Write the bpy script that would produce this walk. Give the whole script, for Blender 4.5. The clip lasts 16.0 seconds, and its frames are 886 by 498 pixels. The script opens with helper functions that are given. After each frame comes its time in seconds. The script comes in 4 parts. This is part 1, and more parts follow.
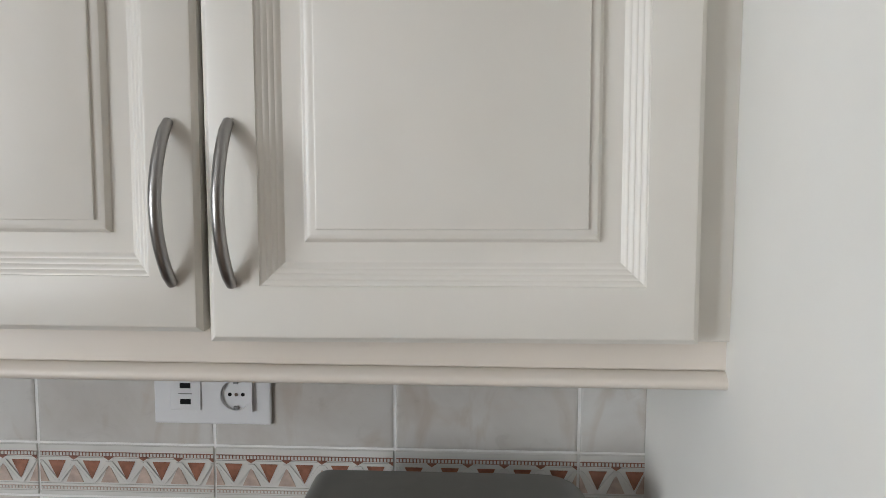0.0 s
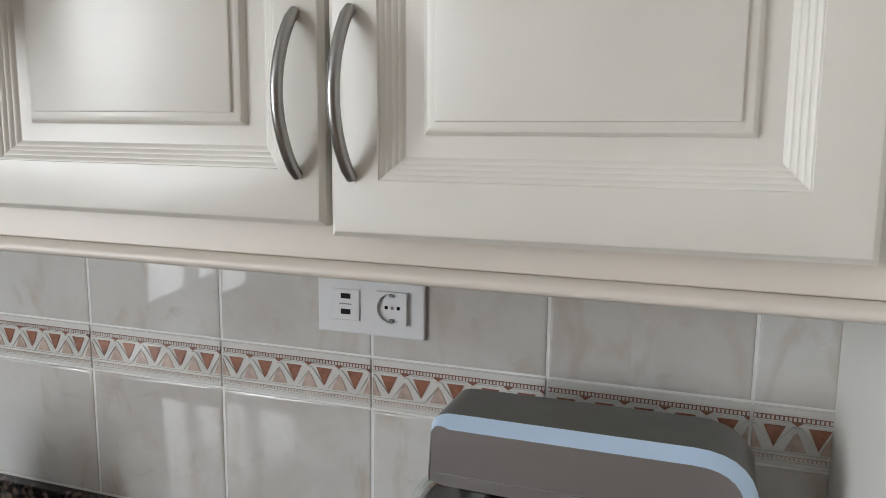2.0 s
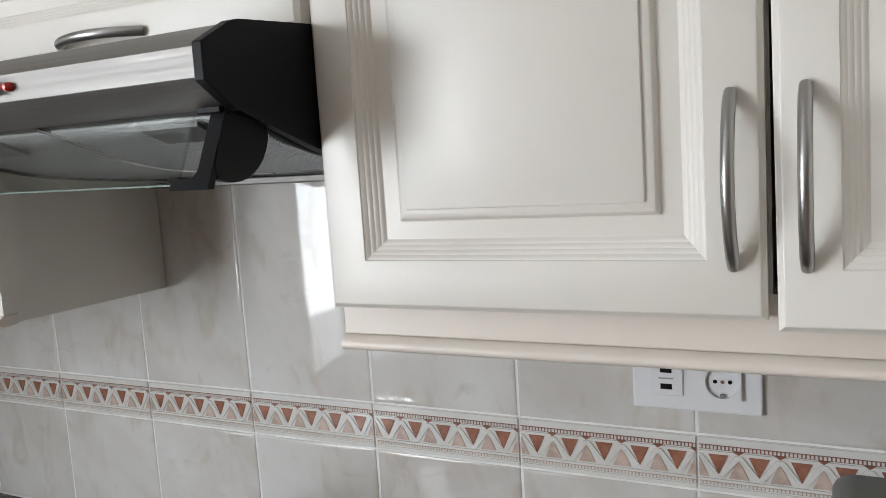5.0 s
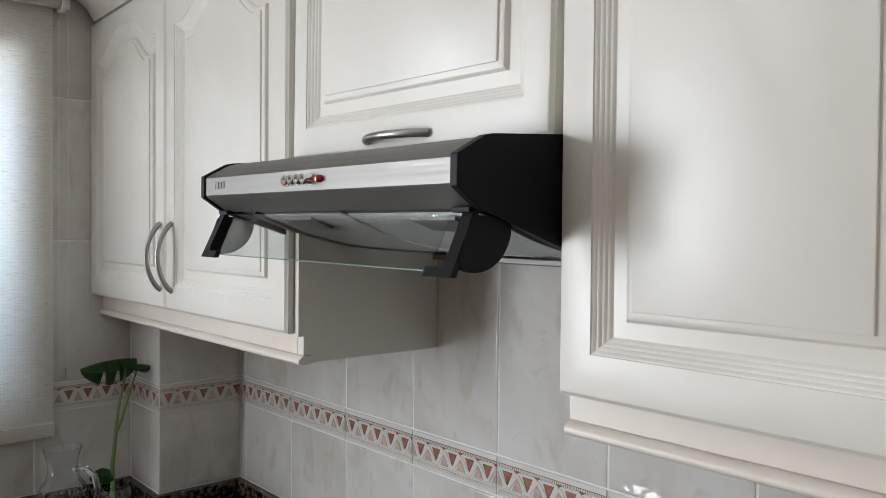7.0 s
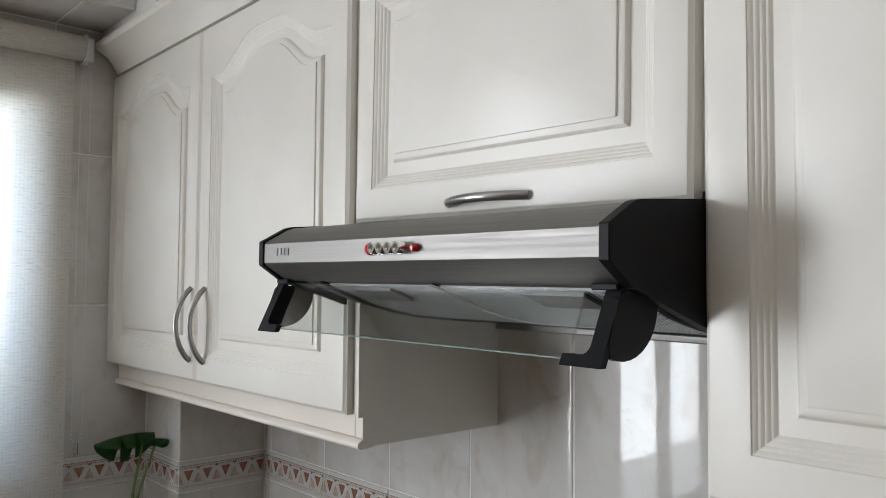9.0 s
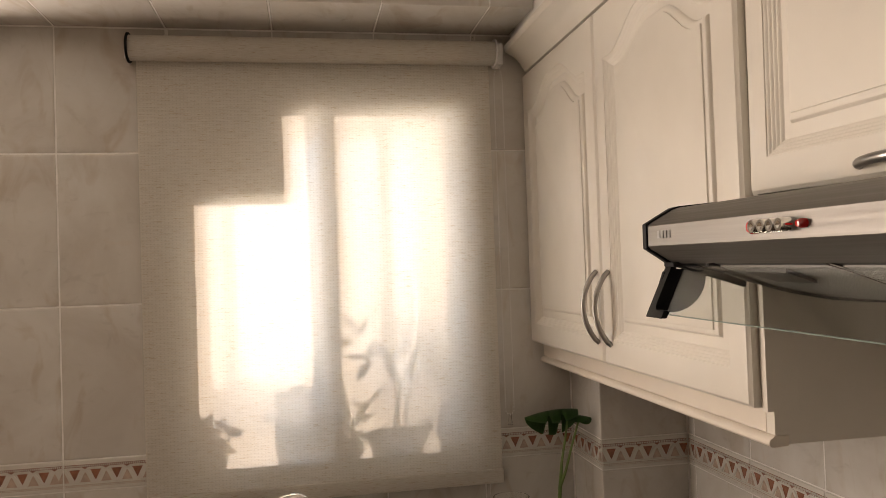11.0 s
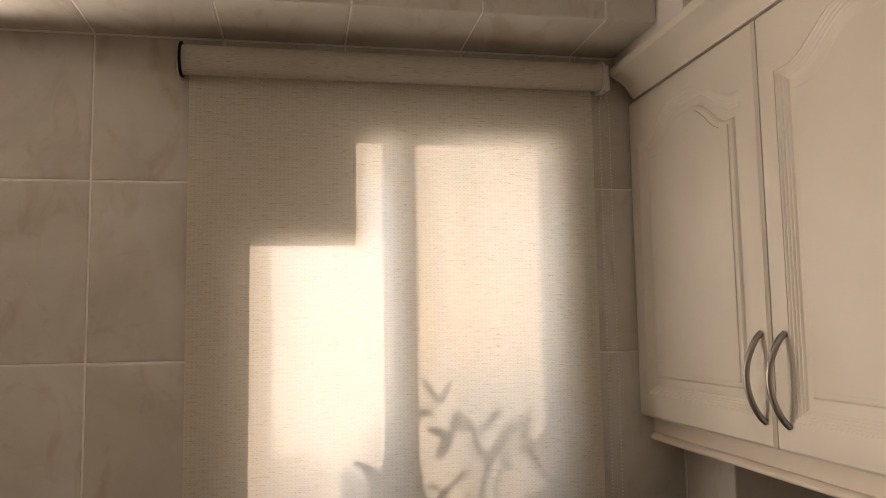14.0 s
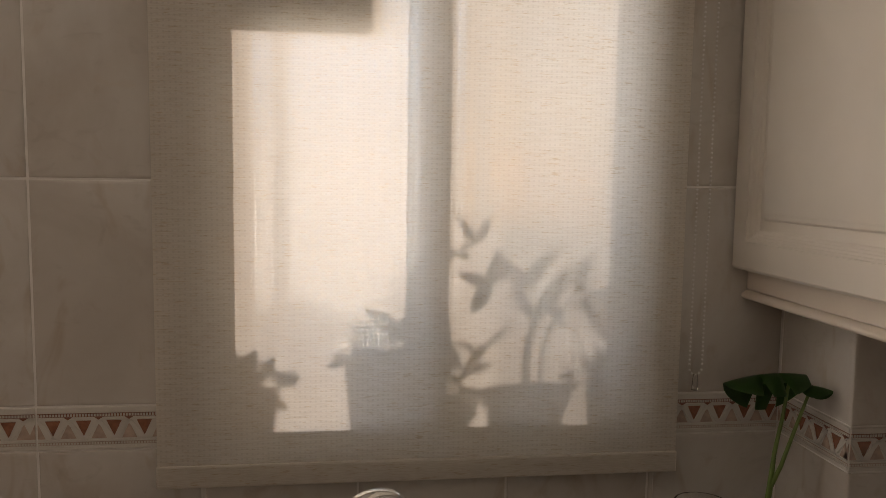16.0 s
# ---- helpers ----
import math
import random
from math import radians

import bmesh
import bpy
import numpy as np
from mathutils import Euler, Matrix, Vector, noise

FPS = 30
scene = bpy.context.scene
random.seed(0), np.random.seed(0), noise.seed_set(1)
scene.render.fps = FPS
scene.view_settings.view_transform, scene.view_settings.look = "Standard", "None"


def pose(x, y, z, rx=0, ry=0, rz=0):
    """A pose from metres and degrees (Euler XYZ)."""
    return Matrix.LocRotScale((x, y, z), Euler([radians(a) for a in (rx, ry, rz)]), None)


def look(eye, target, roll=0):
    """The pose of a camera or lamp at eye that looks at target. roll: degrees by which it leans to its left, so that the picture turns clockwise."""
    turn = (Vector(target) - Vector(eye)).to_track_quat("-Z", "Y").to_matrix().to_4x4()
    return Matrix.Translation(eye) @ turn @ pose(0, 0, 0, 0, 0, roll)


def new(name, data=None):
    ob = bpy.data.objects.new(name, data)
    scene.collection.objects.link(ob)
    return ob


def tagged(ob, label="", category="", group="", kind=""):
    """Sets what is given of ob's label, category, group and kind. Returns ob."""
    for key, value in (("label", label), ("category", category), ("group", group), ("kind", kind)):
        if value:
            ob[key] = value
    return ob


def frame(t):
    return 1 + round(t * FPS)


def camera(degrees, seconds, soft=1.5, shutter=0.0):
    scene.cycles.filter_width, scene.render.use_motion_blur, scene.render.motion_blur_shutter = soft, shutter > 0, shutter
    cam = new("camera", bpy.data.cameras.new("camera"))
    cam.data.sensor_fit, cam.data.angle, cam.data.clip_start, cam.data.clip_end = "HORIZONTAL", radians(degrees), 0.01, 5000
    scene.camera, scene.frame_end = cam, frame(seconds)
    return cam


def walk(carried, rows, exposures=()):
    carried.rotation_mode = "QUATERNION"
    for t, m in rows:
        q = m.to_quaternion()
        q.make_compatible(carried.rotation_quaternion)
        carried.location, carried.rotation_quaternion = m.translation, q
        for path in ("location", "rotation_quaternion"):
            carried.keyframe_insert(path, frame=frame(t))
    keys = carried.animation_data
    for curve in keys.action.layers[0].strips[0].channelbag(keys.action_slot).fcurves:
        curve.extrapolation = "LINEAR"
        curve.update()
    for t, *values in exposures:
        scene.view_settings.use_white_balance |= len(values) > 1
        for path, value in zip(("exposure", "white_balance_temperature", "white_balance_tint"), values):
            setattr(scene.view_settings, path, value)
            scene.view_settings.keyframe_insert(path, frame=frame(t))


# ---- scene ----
cam = camera(59.8, 16.0, soft=0.75)
PATH = [
    (0, (0.046, 0.279, 1.558), (-0.038, 2.268, 1.369), 0.3),
    (0.5, (0.096, 0.331, 1.547), (-0.239, 2.294, 1.357), 0.9),
    (1, (0.123, 0.351, 1.532), (-0.399, 2.269, 1.306), 0.9),
    (1.5, (0.13, 0.345, 1.518), (-0.466, 2.236, 1.254), 0.9),
    (2, (0.122, 0.337, 1.508), (-0.528, 2.203, 1.198), 0.7),
    (2.5, (0.094, 0.326, 1.504), (-0.594, 2.169, 1.148), -0.0),
    (3, (0.037, 0.325, 1.503), (-0.572, 2.192, 1.122), -1.1),
    (3.5, (-0.025, 0.333, 1.506), (-0.51, 2.229, 1.093), -3.2),
    (4, (-0.085, 0.317, 1.512), (-0.615, 2.201, 1.102), -3.9),
    (4.5, (-0.124, 0.294, 1.538), (-0.819, 2.14, 1.206), -3.8),
    (5, (-0.142, 0.286, 1.565), (-1.04, 2.058, 1.333), -3.8),
    (5.2, (-0.139, 0.295, 1.576), (-1.134, 2.018, 1.369), -3.6),
    (7.3, (-0.048, 0.272, 1.6), (-1.574, 1.565, 1.572), 0.9),
    (7.5, (-0.072, 0.27, 1.604), (-1.604, 1.556, 1.588), 1.1),
    (8, (-0.148, 0.272, 1.61), (-1.662, 1.578, 1.647), 1.6),
    (8.5, (-0.196, 0.263, 1.615), (-1.645, 1.64, 1.694), 1.0),
    (9, (-0.221, 0.251, 1.619), (-1.699, 1.595, 1.715), 0.4),
    (9.5, (-0.248, 0.279, 1.624), (-1.924, 1.369, 1.688), -1.1),
    (10, (-0.252, 0.325, 1.625), (-2.103, 1.08, 1.685), -1.6),
    (10.2, (-0.25, 0.333, 1.626), (-2.144, 0.97, 1.682), -1.6),
    (12.3, (-0.173, 0.3, 1.635), (-2.156, 0.561, 1.691), -1.8),
    (12.5, (-0.197, 0.286, 1.631), (-2.178, 0.555, 1.704), -1.4),
    (13, (-0.309, 0.23, 1.635), (-2.278, 0.557, 1.76), -0.6),
    (13.5, (-0.438, 0.174, 1.644), (-2.391, 0.575, 1.806), -0.5),
    (14, (-0.549, 0.182, 1.632), (-2.507, 0.541, 1.828), -0.9),
    (14.5, (-0.686, 0.253, 1.659), (-2.66, 0.475, 1.897), -0.8),
    (15, (-0.781, 0.309, 1.63), (-2.77, 0.448, 1.793), 0.4),
    (15.5, (-0.851, 0.277, 1.61), (-2.842, 0.47, 1.587), 0.7),
    (16, (-0.91, 0.254, 1.581), (-2.886, 0.5, 1.39), 0.8),
]
SUN = 4.2
SKY = 0.15
LAMP = 79.0
HAZE = 9.5
EXPOSURE = [(0.0, -0.27, 5850, 8), (1.5, -0.25, 5850, 8), (4.0, 0.03, 5800, 8), (9.0, -0.15, 5750, 8), (9.5, -0.18, 5800, 9), (10.0, -0.22, 6900, 16), (12.3, -0.62, 8500, 21), (14.0, -0.76, 8550, 21), (15.0, -0.86, 8500, 20), (16.0, -1.12, 7900, 20)]
walk(cam, [(t, look(eye, target, roll)) for t, eye, target, roll in PATH], EXPOSURE)

# ---- light ----
world = bpy.data.worlds.new("sky")
scene.world = world
world.use_nodes = True
wn = world.node_tree.nodes
sky = wn.new("ShaderNodeTexSky")
sky.sky_type = "NISHITA"
sky.sun_disc = False
sky.sun_elevation = radians(7)
sky.sun_rotation = radians(281)
world.node_tree.links.new(sky.outputs[0], wn["Background"].inputs[0])
wn["Background"].inputs[1].default_value = SKY

sun = new("sun", bpy.data.lights.new("sun", "SUN"))
sun.data.energy = SUN
sun.data.angle = radians(1.8)
sun.data.color = (1.0, 0.965, 0.91)
sun.matrix_world = look((-8, 1.86, 2.21), (-2.12, 0.35, 1.6))


def window_light(name, loc, sx, sy, power, color):
    d = bpy.data.lights.new(name, "AREA")
    d.shape, d.size, d.size_y, d.energy, d.color = "RECTANGLE", sx, sy, power, color
    ob = new(name, d)
    ob.matrix_world = look(loc, (loc[0] + 1, loc[1], loc[2]))
    return ob


# sky light through the balcony window beside the camera
window_light("window_light", (-2.115, -0.66, 1.41), 0.46, 1.40, LAMP * 0.46, (1.0, 0.97, 0.92))
window_light("window_light", (-2.115, -1.40, 1.41), 0.56, 1.40, LAMP * 0.54, (1.0, 0.97, 0.92))

# ---- materials ----


def mat(name):
    m = bpy.data.materials.new(name)
    m.use_nodes = True
    nt = m.node_tree
    return m, nt, nt.nodes["Principled BSDF"]


def coords(nt, scale=(1, 1, 1), jitter=False, kind="Object"):
    tc = nt.nodes.new("ShaderNodeTexCoord")
    mp = nt.nodes.new("ShaderNodeMapping")
    mp.inputs["Scale"].default_value = scale
    nt.links.new(tc.outputs[kind], mp.inputs["Vector"])
    if jitter:
        oi = nt.nodes.new("ShaderNodeObjectInfo")
        mul = nt.nodes.new("ShaderNodeMath")
        mul.operation = "MULTIPLY"
        mul.inputs[1].default_value = 37.0
        cb = nt.nodes.new("ShaderNodeCombineXYZ")
        nt.links.new(oi.outputs["Random"], mul.inputs[0])
        for i in range(3):
            nt.links.new(mul.outputs[0], cb.inputs[i])
        nt.links.new(cb.outputs[0], mp.inputs["Location"])
    return mp.outputs[0]


def noise_tex(nt, vec, scale, detail=4, rough=0.55, distort=0.0):
    n = nt.nodes.new("ShaderNodeTexNoise")
    n.inputs["Scale"].default_value = scale
    n.inputs["Detail"].default_value = detail
    n.inputs["Roughness"].default_value = rough
    n.inputs["Distortion"].default_value = distort
    nt.links.new(vec, n.inputs["Vector"])
    return n.outputs["Fac"]


def ramp(nt, fac, stops):
    r = nt.nodes.new("ShaderNodeValToRGB")
    while len(r.color_ramp.elements) < len(stops):
        r.color_ramp.elements.new(0.5)
    for e, (p, c) in zip(r.color_ramp.elements, stops):
        e.position, e.color = p, (*c, 1)
    nt.links.new(fac, r.inputs[0])
    return r.outputs[0]


def bump(nt, bsdf, height, strength, dist=0.002):
    b = nt.nodes.new("ShaderNodeBump")
    b.inputs["Strength"].default_value = strength
    b.inputs["Distance"].default_value = dist
    nt.links.new(height, b.inputs["Height"])
    nt.links.new(b.outputs[0], bsdf.inputs["Normal"])


def mixcol(nt, fac, a, b, mode="MIX"):
    mx = nt.nodes.new("ShaderNodeMix")
    mx.data_type, mx.blend_type = "RGBA", mode
    for s, v in ((mx.inputs[0], fac), (mx.inputs[6], a), (mx.inputs[7], b)):
        if isinstance(v, bpy.types.NodeSocket):
            nt.links.new(v, s)
        elif isinstance(v, tuple):
            s.default_value = (*v, 1)
        else:
            s.default_value = v
    return mx.outputs[2]


def plain(name, col, rough, metal=0.0, var=0.06, scale=14, bump_s=0.05, stretch=(1, 1, 1), coat=0.0):
    m, nt, b = mat(name)
    v = coords(nt, stretch)
    n = noise_tex(nt, v, scale)
    dark = tuple(c * (1 - var) for c in col)
    light = tuple(min(1, c * (1 + var)) for c in col)
    nt.links.new(ramp(nt, n, [(0.3, dark), (0.7, light)]), b.inputs["Base Color"])
    b.inputs["Roughness"].default_value = rough
    b.inputs["Metallic"].default_value = metal
    b.inputs["Coat Weight"].default_value = coat
    if bump_s:
        bump(nt, b, noise_tex(nt, v, scale * 14, 3), bump_s, 0.001)
    return m


def cabinet_paint():
    m, nt, b = mat("cabinet_paint")
    v = coords(nt)
    grain = noise_tex(nt, coords(nt, (1, 1, 0.07)), 420, 4, 0.6)
    blot = noise_tex(nt, v, 5, 3)
    c = ramp(nt, blot, [(0.3, (0.685, 0.655, 0.60)), (0.7, (0.745, 0.715, 0.66))])
    nt.links.new(c, b.inputs["Base Color"])
    r = ramp(nt, noise_tex(nt, v, 9), [(0.3, (0.31,) * 3), (0.7, (0.39,) * 3)])
    nt.links.new(r, b.inputs["Roughness"])
    brush = noise_tex(nt, coords(nt, (0.12, 1, 1)), 160, 3, 0.6)
    both = nt.nodes.new("ShaderNodeMath")
    both.operation = "ADD"
    nt.links.new(grain, both.inputs[0])
    nt.links.new(brush, both.inputs[1])
    bump(nt, b, both.outputs[0], 0.045, 0.001)
    return m


def marble_tile():
    m, nt, b = mat("marble_tile")
    v = coords(nt, (1, 1, 1), True)
    base = ramp(nt, noise_tex(nt, v, 3.2, 5, 0.6, 0.6), [(0.32, (0.53, 0.50, 0.465)), (0.5, (0.62, 0.60, 0.57)), (0.66, (0.68, 0.67, 0.65))])
    vein = ramp(nt, noise_tex(nt, coords(nt, (2.1, 1, 1.0), True), 5.5, 3, 0.5, 1.8), [(0.55, (1, 1, 1)), (0.70, (0.86, 0.80, 0.74))])
    streak = ramp(nt, noise_tex(nt, coords(nt, (1.6, 1, 2.6), True), 9, 4, 0.6, 1.2), [(0.30, (0.80, 0.79, 0.78)), (0.40, (1, 1, 1)), (0.62, (1, 1, 1)), (0.72, (1.0, 0.93, 0.88))])
    base = mixcol(nt, 0.4, base, streak, "MULTIPLY")
    nt.links.new(mixcol(nt, 0.8, base, vein, "MULTIPLY"), b.inputs["Base Color"])
    b.inputs["Roughness"].default_value = 0.045
    b.inputs["Specular IOR Level"].default_value = 0.42
    bump(nt, b, noise_tex(nt, v, 9, 2), 0.06, 0.005)
    return m


def granite():
    m, nt, b = mat("granite")
    v = coords(nt)
    vo = nt.nodes.new("ShaderNodeTexVoronoi")
    vo.inputs["Scale"].default_value = 70
    nt.links.new(v, vo.inputs["Vector"])
    warp = noise_tex(nt, v, 60, 4)
    c1 = ramp(nt, vo.outputs["Distance"], [(0.25, (0.16, 0.11, 0.085)), (0.5, (0.07, 0.05, 0.042)), (0.62, (0.012, 0.011, 0.011))])
    c2 = ramp(nt, warp, [(0.38, (0.012, 0.011, 0.011)), (0.5, (0.9, 0.9, 0.9)), (0.7, (1.2, 1.1, 1.0))])
    nt.links.new(mixcol(nt, 1.0, c1, c2, "MULTIPLY"), b.inputs["Base Color"])
    b.inputs["Roughness"].default_value = 0.12
    return m


def brushed(name, col, rough, stretch, aniso=0.0):
    m, nt, b = mat(name)
    n = noise_tex(nt, coords(nt, stretch), 300, 3, 0.6)
    nt.links.new(ramp(nt, n, [(0.3, tuple(c * 0.95 for c in col)), (0.7, col)]), b.inputs["Base Color"])
    nt.links.new(ramp(nt, n, [(0.3, (rough * 0.85,) * 3), (0.7, (rough * 1.2,) * 3)]), b.inputs["Roughness"])
    b.inputs["Metallic"].default_value = 1.0
    b.inputs["Anisotropic"].default_value = aniso
    bump(nt, b, n, 0.04, 0.0005)
    return m


def glass_mat(name, col=(1, 1, 1), rough=0.0, ior=1.5):
    m, nt, b = mat(name)
    b.inputs["Base Color"].default_value = (*col, 1)
    b.inputs["Transmission Weight"].default_value = 1.0
    b.inputs["Roughness"].default_value = rough
    b.inputs["IOR"].default_value = ior
    return m


def thin_glass(name, tint=(0.95, 0.97, 0.96)):
    """A flat pane: clear, with the gloss that glass has."""
    m, nt, b = mat(name)
    tr = nt.nodes.new("ShaderNodeBsdfTransparent")
    tr.inputs[0].default_value = (*tint, 1)
    gl = nt.nodes.new("ShaderNodeBsdfGlossy")
    gl.inputs["Roughness"].default_value = 0.02
    fr = nt.nodes.new("ShaderNodeLayerWeight")
    fr.inputs[0].default_value = 0.12
    cl = nt.nodes.new("ShaderNodeMapRange")
    cl.inputs["To Min"].default_value, cl.inputs["To Max"].default_value = 0.03, 0.5
    nt.links.new(fr.outputs["Facing"], cl.inputs["Value"])
    mx = nt.nodes.new("ShaderNodeMixShader")
    nt.links.new(cl.outputs[0], mx.inputs[0])
    nt.links.new(tr.outputs[0], mx.inputs[1])
    nt.links.new(gl.outputs[0], mx.inputs[2])
    nt.links.new(mx.outputs[0], nt.nodes["Material Output"].inputs[0])
    return m


def blind_fabric(name="blind_fabric", openings=0.10):
    """Woven linen-look screen: diffuse, translucent, with fine openings in the weave."""
    m, nt, b = mat(name)
    v = coords(nt)
    slub = noise_tex(nt, coords(nt, (1, 0.06, 1)), 700, 3, 0.65)
    slub2 = noise_tex(nt, coords(nt, (1, 0.11, 1)), 430, 2, 0.6)
    col = ramp(nt, slub, [(0.35, (0.76, 0.725, 0.67)), (0.6, (0.85, 0.825, 0.78))])
    fleck = ramp(nt, slub2, [(0.60, (1, 1, 1)), (0.72, (0.84, 0.77, 0.68))])
    col = mixcol(nt, 1.0, col, fleck, "MULTIPLY")
    dif = nt.nodes.new("ShaderNodeBsdfDiffuse")
    tra = nt.nodes.new("ShaderNodeBsdfTranslucent")
    trn = nt.nodes.new("ShaderNodeBsdfTransparent")
    nt.links.new(col, dif.inputs[0])
    nt.links.new(col, tra.inputs[0])
    m1 = nt.nodes.new("ShaderNodeMixShader")
    m1.inputs[0].default_value = 0.5
    nt.links.new(dif.outputs[0], m1.inputs[1])
    nt.links.new(tra.outputs[0], m1.inputs[2])
    # openings on a regular grid
    sep = nt.nodes.new("ShaderNodeSeparateXYZ")
    nt.links.new(v, sep.inputs[0])

    def wave(sock):
        a = nt.nodes.new("ShaderNodeMath")
        a.operation = "MULTIPLY"
        a.inputs[1].default_value = 2 * math.pi / 0.0084
        nt.links.new(sock, a.inputs[0])
        s = nt.nodes.new("ShaderNodeMath")
        s.operation = "SINE"
        nt.links.new(a.outputs[0], s.inputs[0])
        return s.outputs[0]

    add = nt.nodes.new("ShaderNodeMath")
    add.operation = "ADD"
    nt.links.new(wave(sep.outputs[1]), add.inputs[0])
    nt.links.new(wave(sep.outputs[2]), add.inputs[1])
    hole = nt.nodes.new("ShaderNodeMapRange")
    hole.inputs["From Min"].default_value = 1.05
    hole.inputs["From Max"].default_value = 1.55
    hole.inputs["To Min"].default_value = openings * 0.10
    hole.inputs["To Max"].default_value = openings
    nt.links.new(add.outputs[0], hole.inputs["Value"])
    m2 = nt.nodes.new("ShaderNodeMixShader")
    nt.links.new(hole.outputs[0], m2.inputs[0])
    nt.links.new(m1.outputs[0], m2.inputs[1])
    nt.links.new(trn.outputs[0], m2.inputs[2])
    nt.links.new(m2.outputs[0], nt.nodes["Material Output"].inputs[0])
    return m


def leaf_mat(name, col):
    m, nt, b = mat(name)
    v = coords(nt)
    nt.links.new(ramp(nt, noise_tex(nt, v, 30), [(0.3, tuple(c * 0.7 for c in col)), (0.7, col)]), b.inputs["Base Color"])
    b.inputs["Roughness"].default_value = 0.35
    return m


M_CAB = cabinet_paint()
M_RAIL = plain("rail_cream_paint", (0.71, 0.65, 0.58), 0.4, var=0.04, scale=6, bump_s=0.03)
M_WALL = plain("wall_paint", (0.78, 0.765, 0.725), 0.6, var=0.02, scale=6, bump_s=0.08)
M_WHITE = plain("white_paint", (0.82, 0.81, 0.79), 0.5, var=0.02, scale=6)
M_TILE = marble_tile()
M_GROUT = plain("grout", (0.80, 0.79, 0.77), 0.8, var=0.08, scale=40)
M_BORDER = plain("border_glaze", (0.68, 0.665, 0.63), 0.2, var=0.04, scale=20, bump_s=0.02)
M_RUST = plain("border_rust", (0.28, 0.125, 0.08), 0.25, var=0.35, scale=60, bump_s=0.02)
M_PINK = plain("border_pink", (0.50, 0.39, 0.33), 0.25, var=0.22, scale=60, bump_s=0.02)
M_BROWN = plain("border_brown", (0.24, 0.10, 0.065), 0.3, var=0.2, scale=60, bump_s=0.0)
M_GRANITE = granite()
M_STEEL = brushed("brushed_steel", (0.22, 0.209, 0.198), 0.50, (0.02, 1, 1), 0.0)
M_HANDLE = plain("handle_steel", (0.37, 0.36, 0.35), 0.33, 1.0, 0.05, 30, 0.0)
M_CHROME = plain("chrome", (0.8, 0.8, 0.8), 0.06, 1.0, 0.01, bump_s=0)
M_BLACK = plain("black_plastic", (0.004, 0.004, 0.005), 0.5, var=0.1, scale=80, bump_s=0.03)
M_BLACK.node_tree.nodes["Principled BSDF"].inputs["Specular IOR Level"].default_value = 0.15
M_DARK = plain("dark_interior", (0.02, 0.02, 0.02), 0.7, bump_s=0)
M_PLASTIC = plain("white_plastic", (0.76, 0.76, 0.77), 0.3, var=0.01, bump_s=0.0)
M_RED = plain("red_plastic", (0.45, 0.012, 0.012), 0.12, var=0.1, bump_s=0.0, coat=0.5)
M_GREY = plain("grey_print", (0.22, 0.22, 0.22), 0.5, bump_s=0.0)
M_SILVER = plain("silver_paint", (0.40, 0.395, 0.41), 0.34, 0.85, 0.03, 30, 0.02)
M_SILVER_TOP = plain("grey_top_plastic", (0.15, 0.15, 0.14), 0.36, 0.1, 0.05, 30, 0.02)
# silver rim: the blue-white base colour stands in for reflected sky
M_RIM_SKYTINT = plain("polished_rim_painted_sky", (0.60, 0.75, 0.95), 0.15, 0.05, 0.01, 30, 0.0)
M_FILTER = plain("filter_grey", (0.17, 0.17, 0.165), 0.45, 0.3, 0.08, 60, 0.05)
M_TRAY = plain("tray_grey", (0.075, 0.074, 0.072), 0.5, 0.2, 0.06, 40, 0.03)
M_GLASS = glass_mat("clear_glass", (0.97, 0.98, 0.98))
M_PANE = thin_glass("pane_glass")
M_VISOR = thin_glass("visor_glass", (0.86, 0.88, 0.87))
M_GLASSEDGE = plain("glass_edge", (0.24, 0.31, 0.29), 0.2, bump_s=0.0)
M_FABRIC = blind_fabric()
M_ROLL = blind_fabric("rolled_fabric", 0.0)
M_LEAF = leaf_mat("leaf_green", (0.045, 0.13, 0.03))
M_STEM = leaf_mat("stem_green", (0.16, 0.26, 0.07))
M_POT = plain("terracotta", (0.32, 0.15, 0.09), 0.8, var=0.15)
M_ROOM = plain("room_plaster", (0.25, 0.20, 0.155), 0.6, var=0.03, scale=4)
M_FLOOR = plain("floor_tile", (0.39, 0.31, 0.24), 0.3, var=0.12, scale=3)
def haze():
    """Bright hazy distance: paler towards the ground, bluer above."""
    m, nt, b = mat("haze")
    em = nt.nodes.new("ShaderNodeEmission")
    sep = nt.nodes.new("ShaderNodeSeparateXYZ")
    nt.links.new(coords(nt), sep.inputs[0])
    mr = nt.nodes.new("ShaderNodeMapRange")
    mr.inputs["From Min"].default_value, mr.inputs["From Max"].default_value = -30, 20
    nt.links.new(sep.outputs[2], mr.inputs["Value"])
    nt.links.new(ramp(nt, mr.outputs[0], [(0.2, (1.0, 0.97, 0.92)), (0.64, (0.95, 0.96, 1.0)), (0.77, (0.42, 0.66, 1.0))]), em.inputs[0])
    glow = nt.nodes.new("ShaderNodeMapRange")
    glow.inputs["From Min"].default_value, glow.inputs["From Max"].default_value = 4, 16
    glow.inputs["To Min"].default_value, glow.inputs["To Max"].default_value = HAZE * 1.4, HAZE * 1.8
    nt.links.new(sep.outputs[2], glow.inputs["Value"])
    nt.links.new(glow.outputs[0], em.inputs[1])
    nt.links.new(em.outputs[0], nt.nodes["Material Output"].inputs[0])
    return m


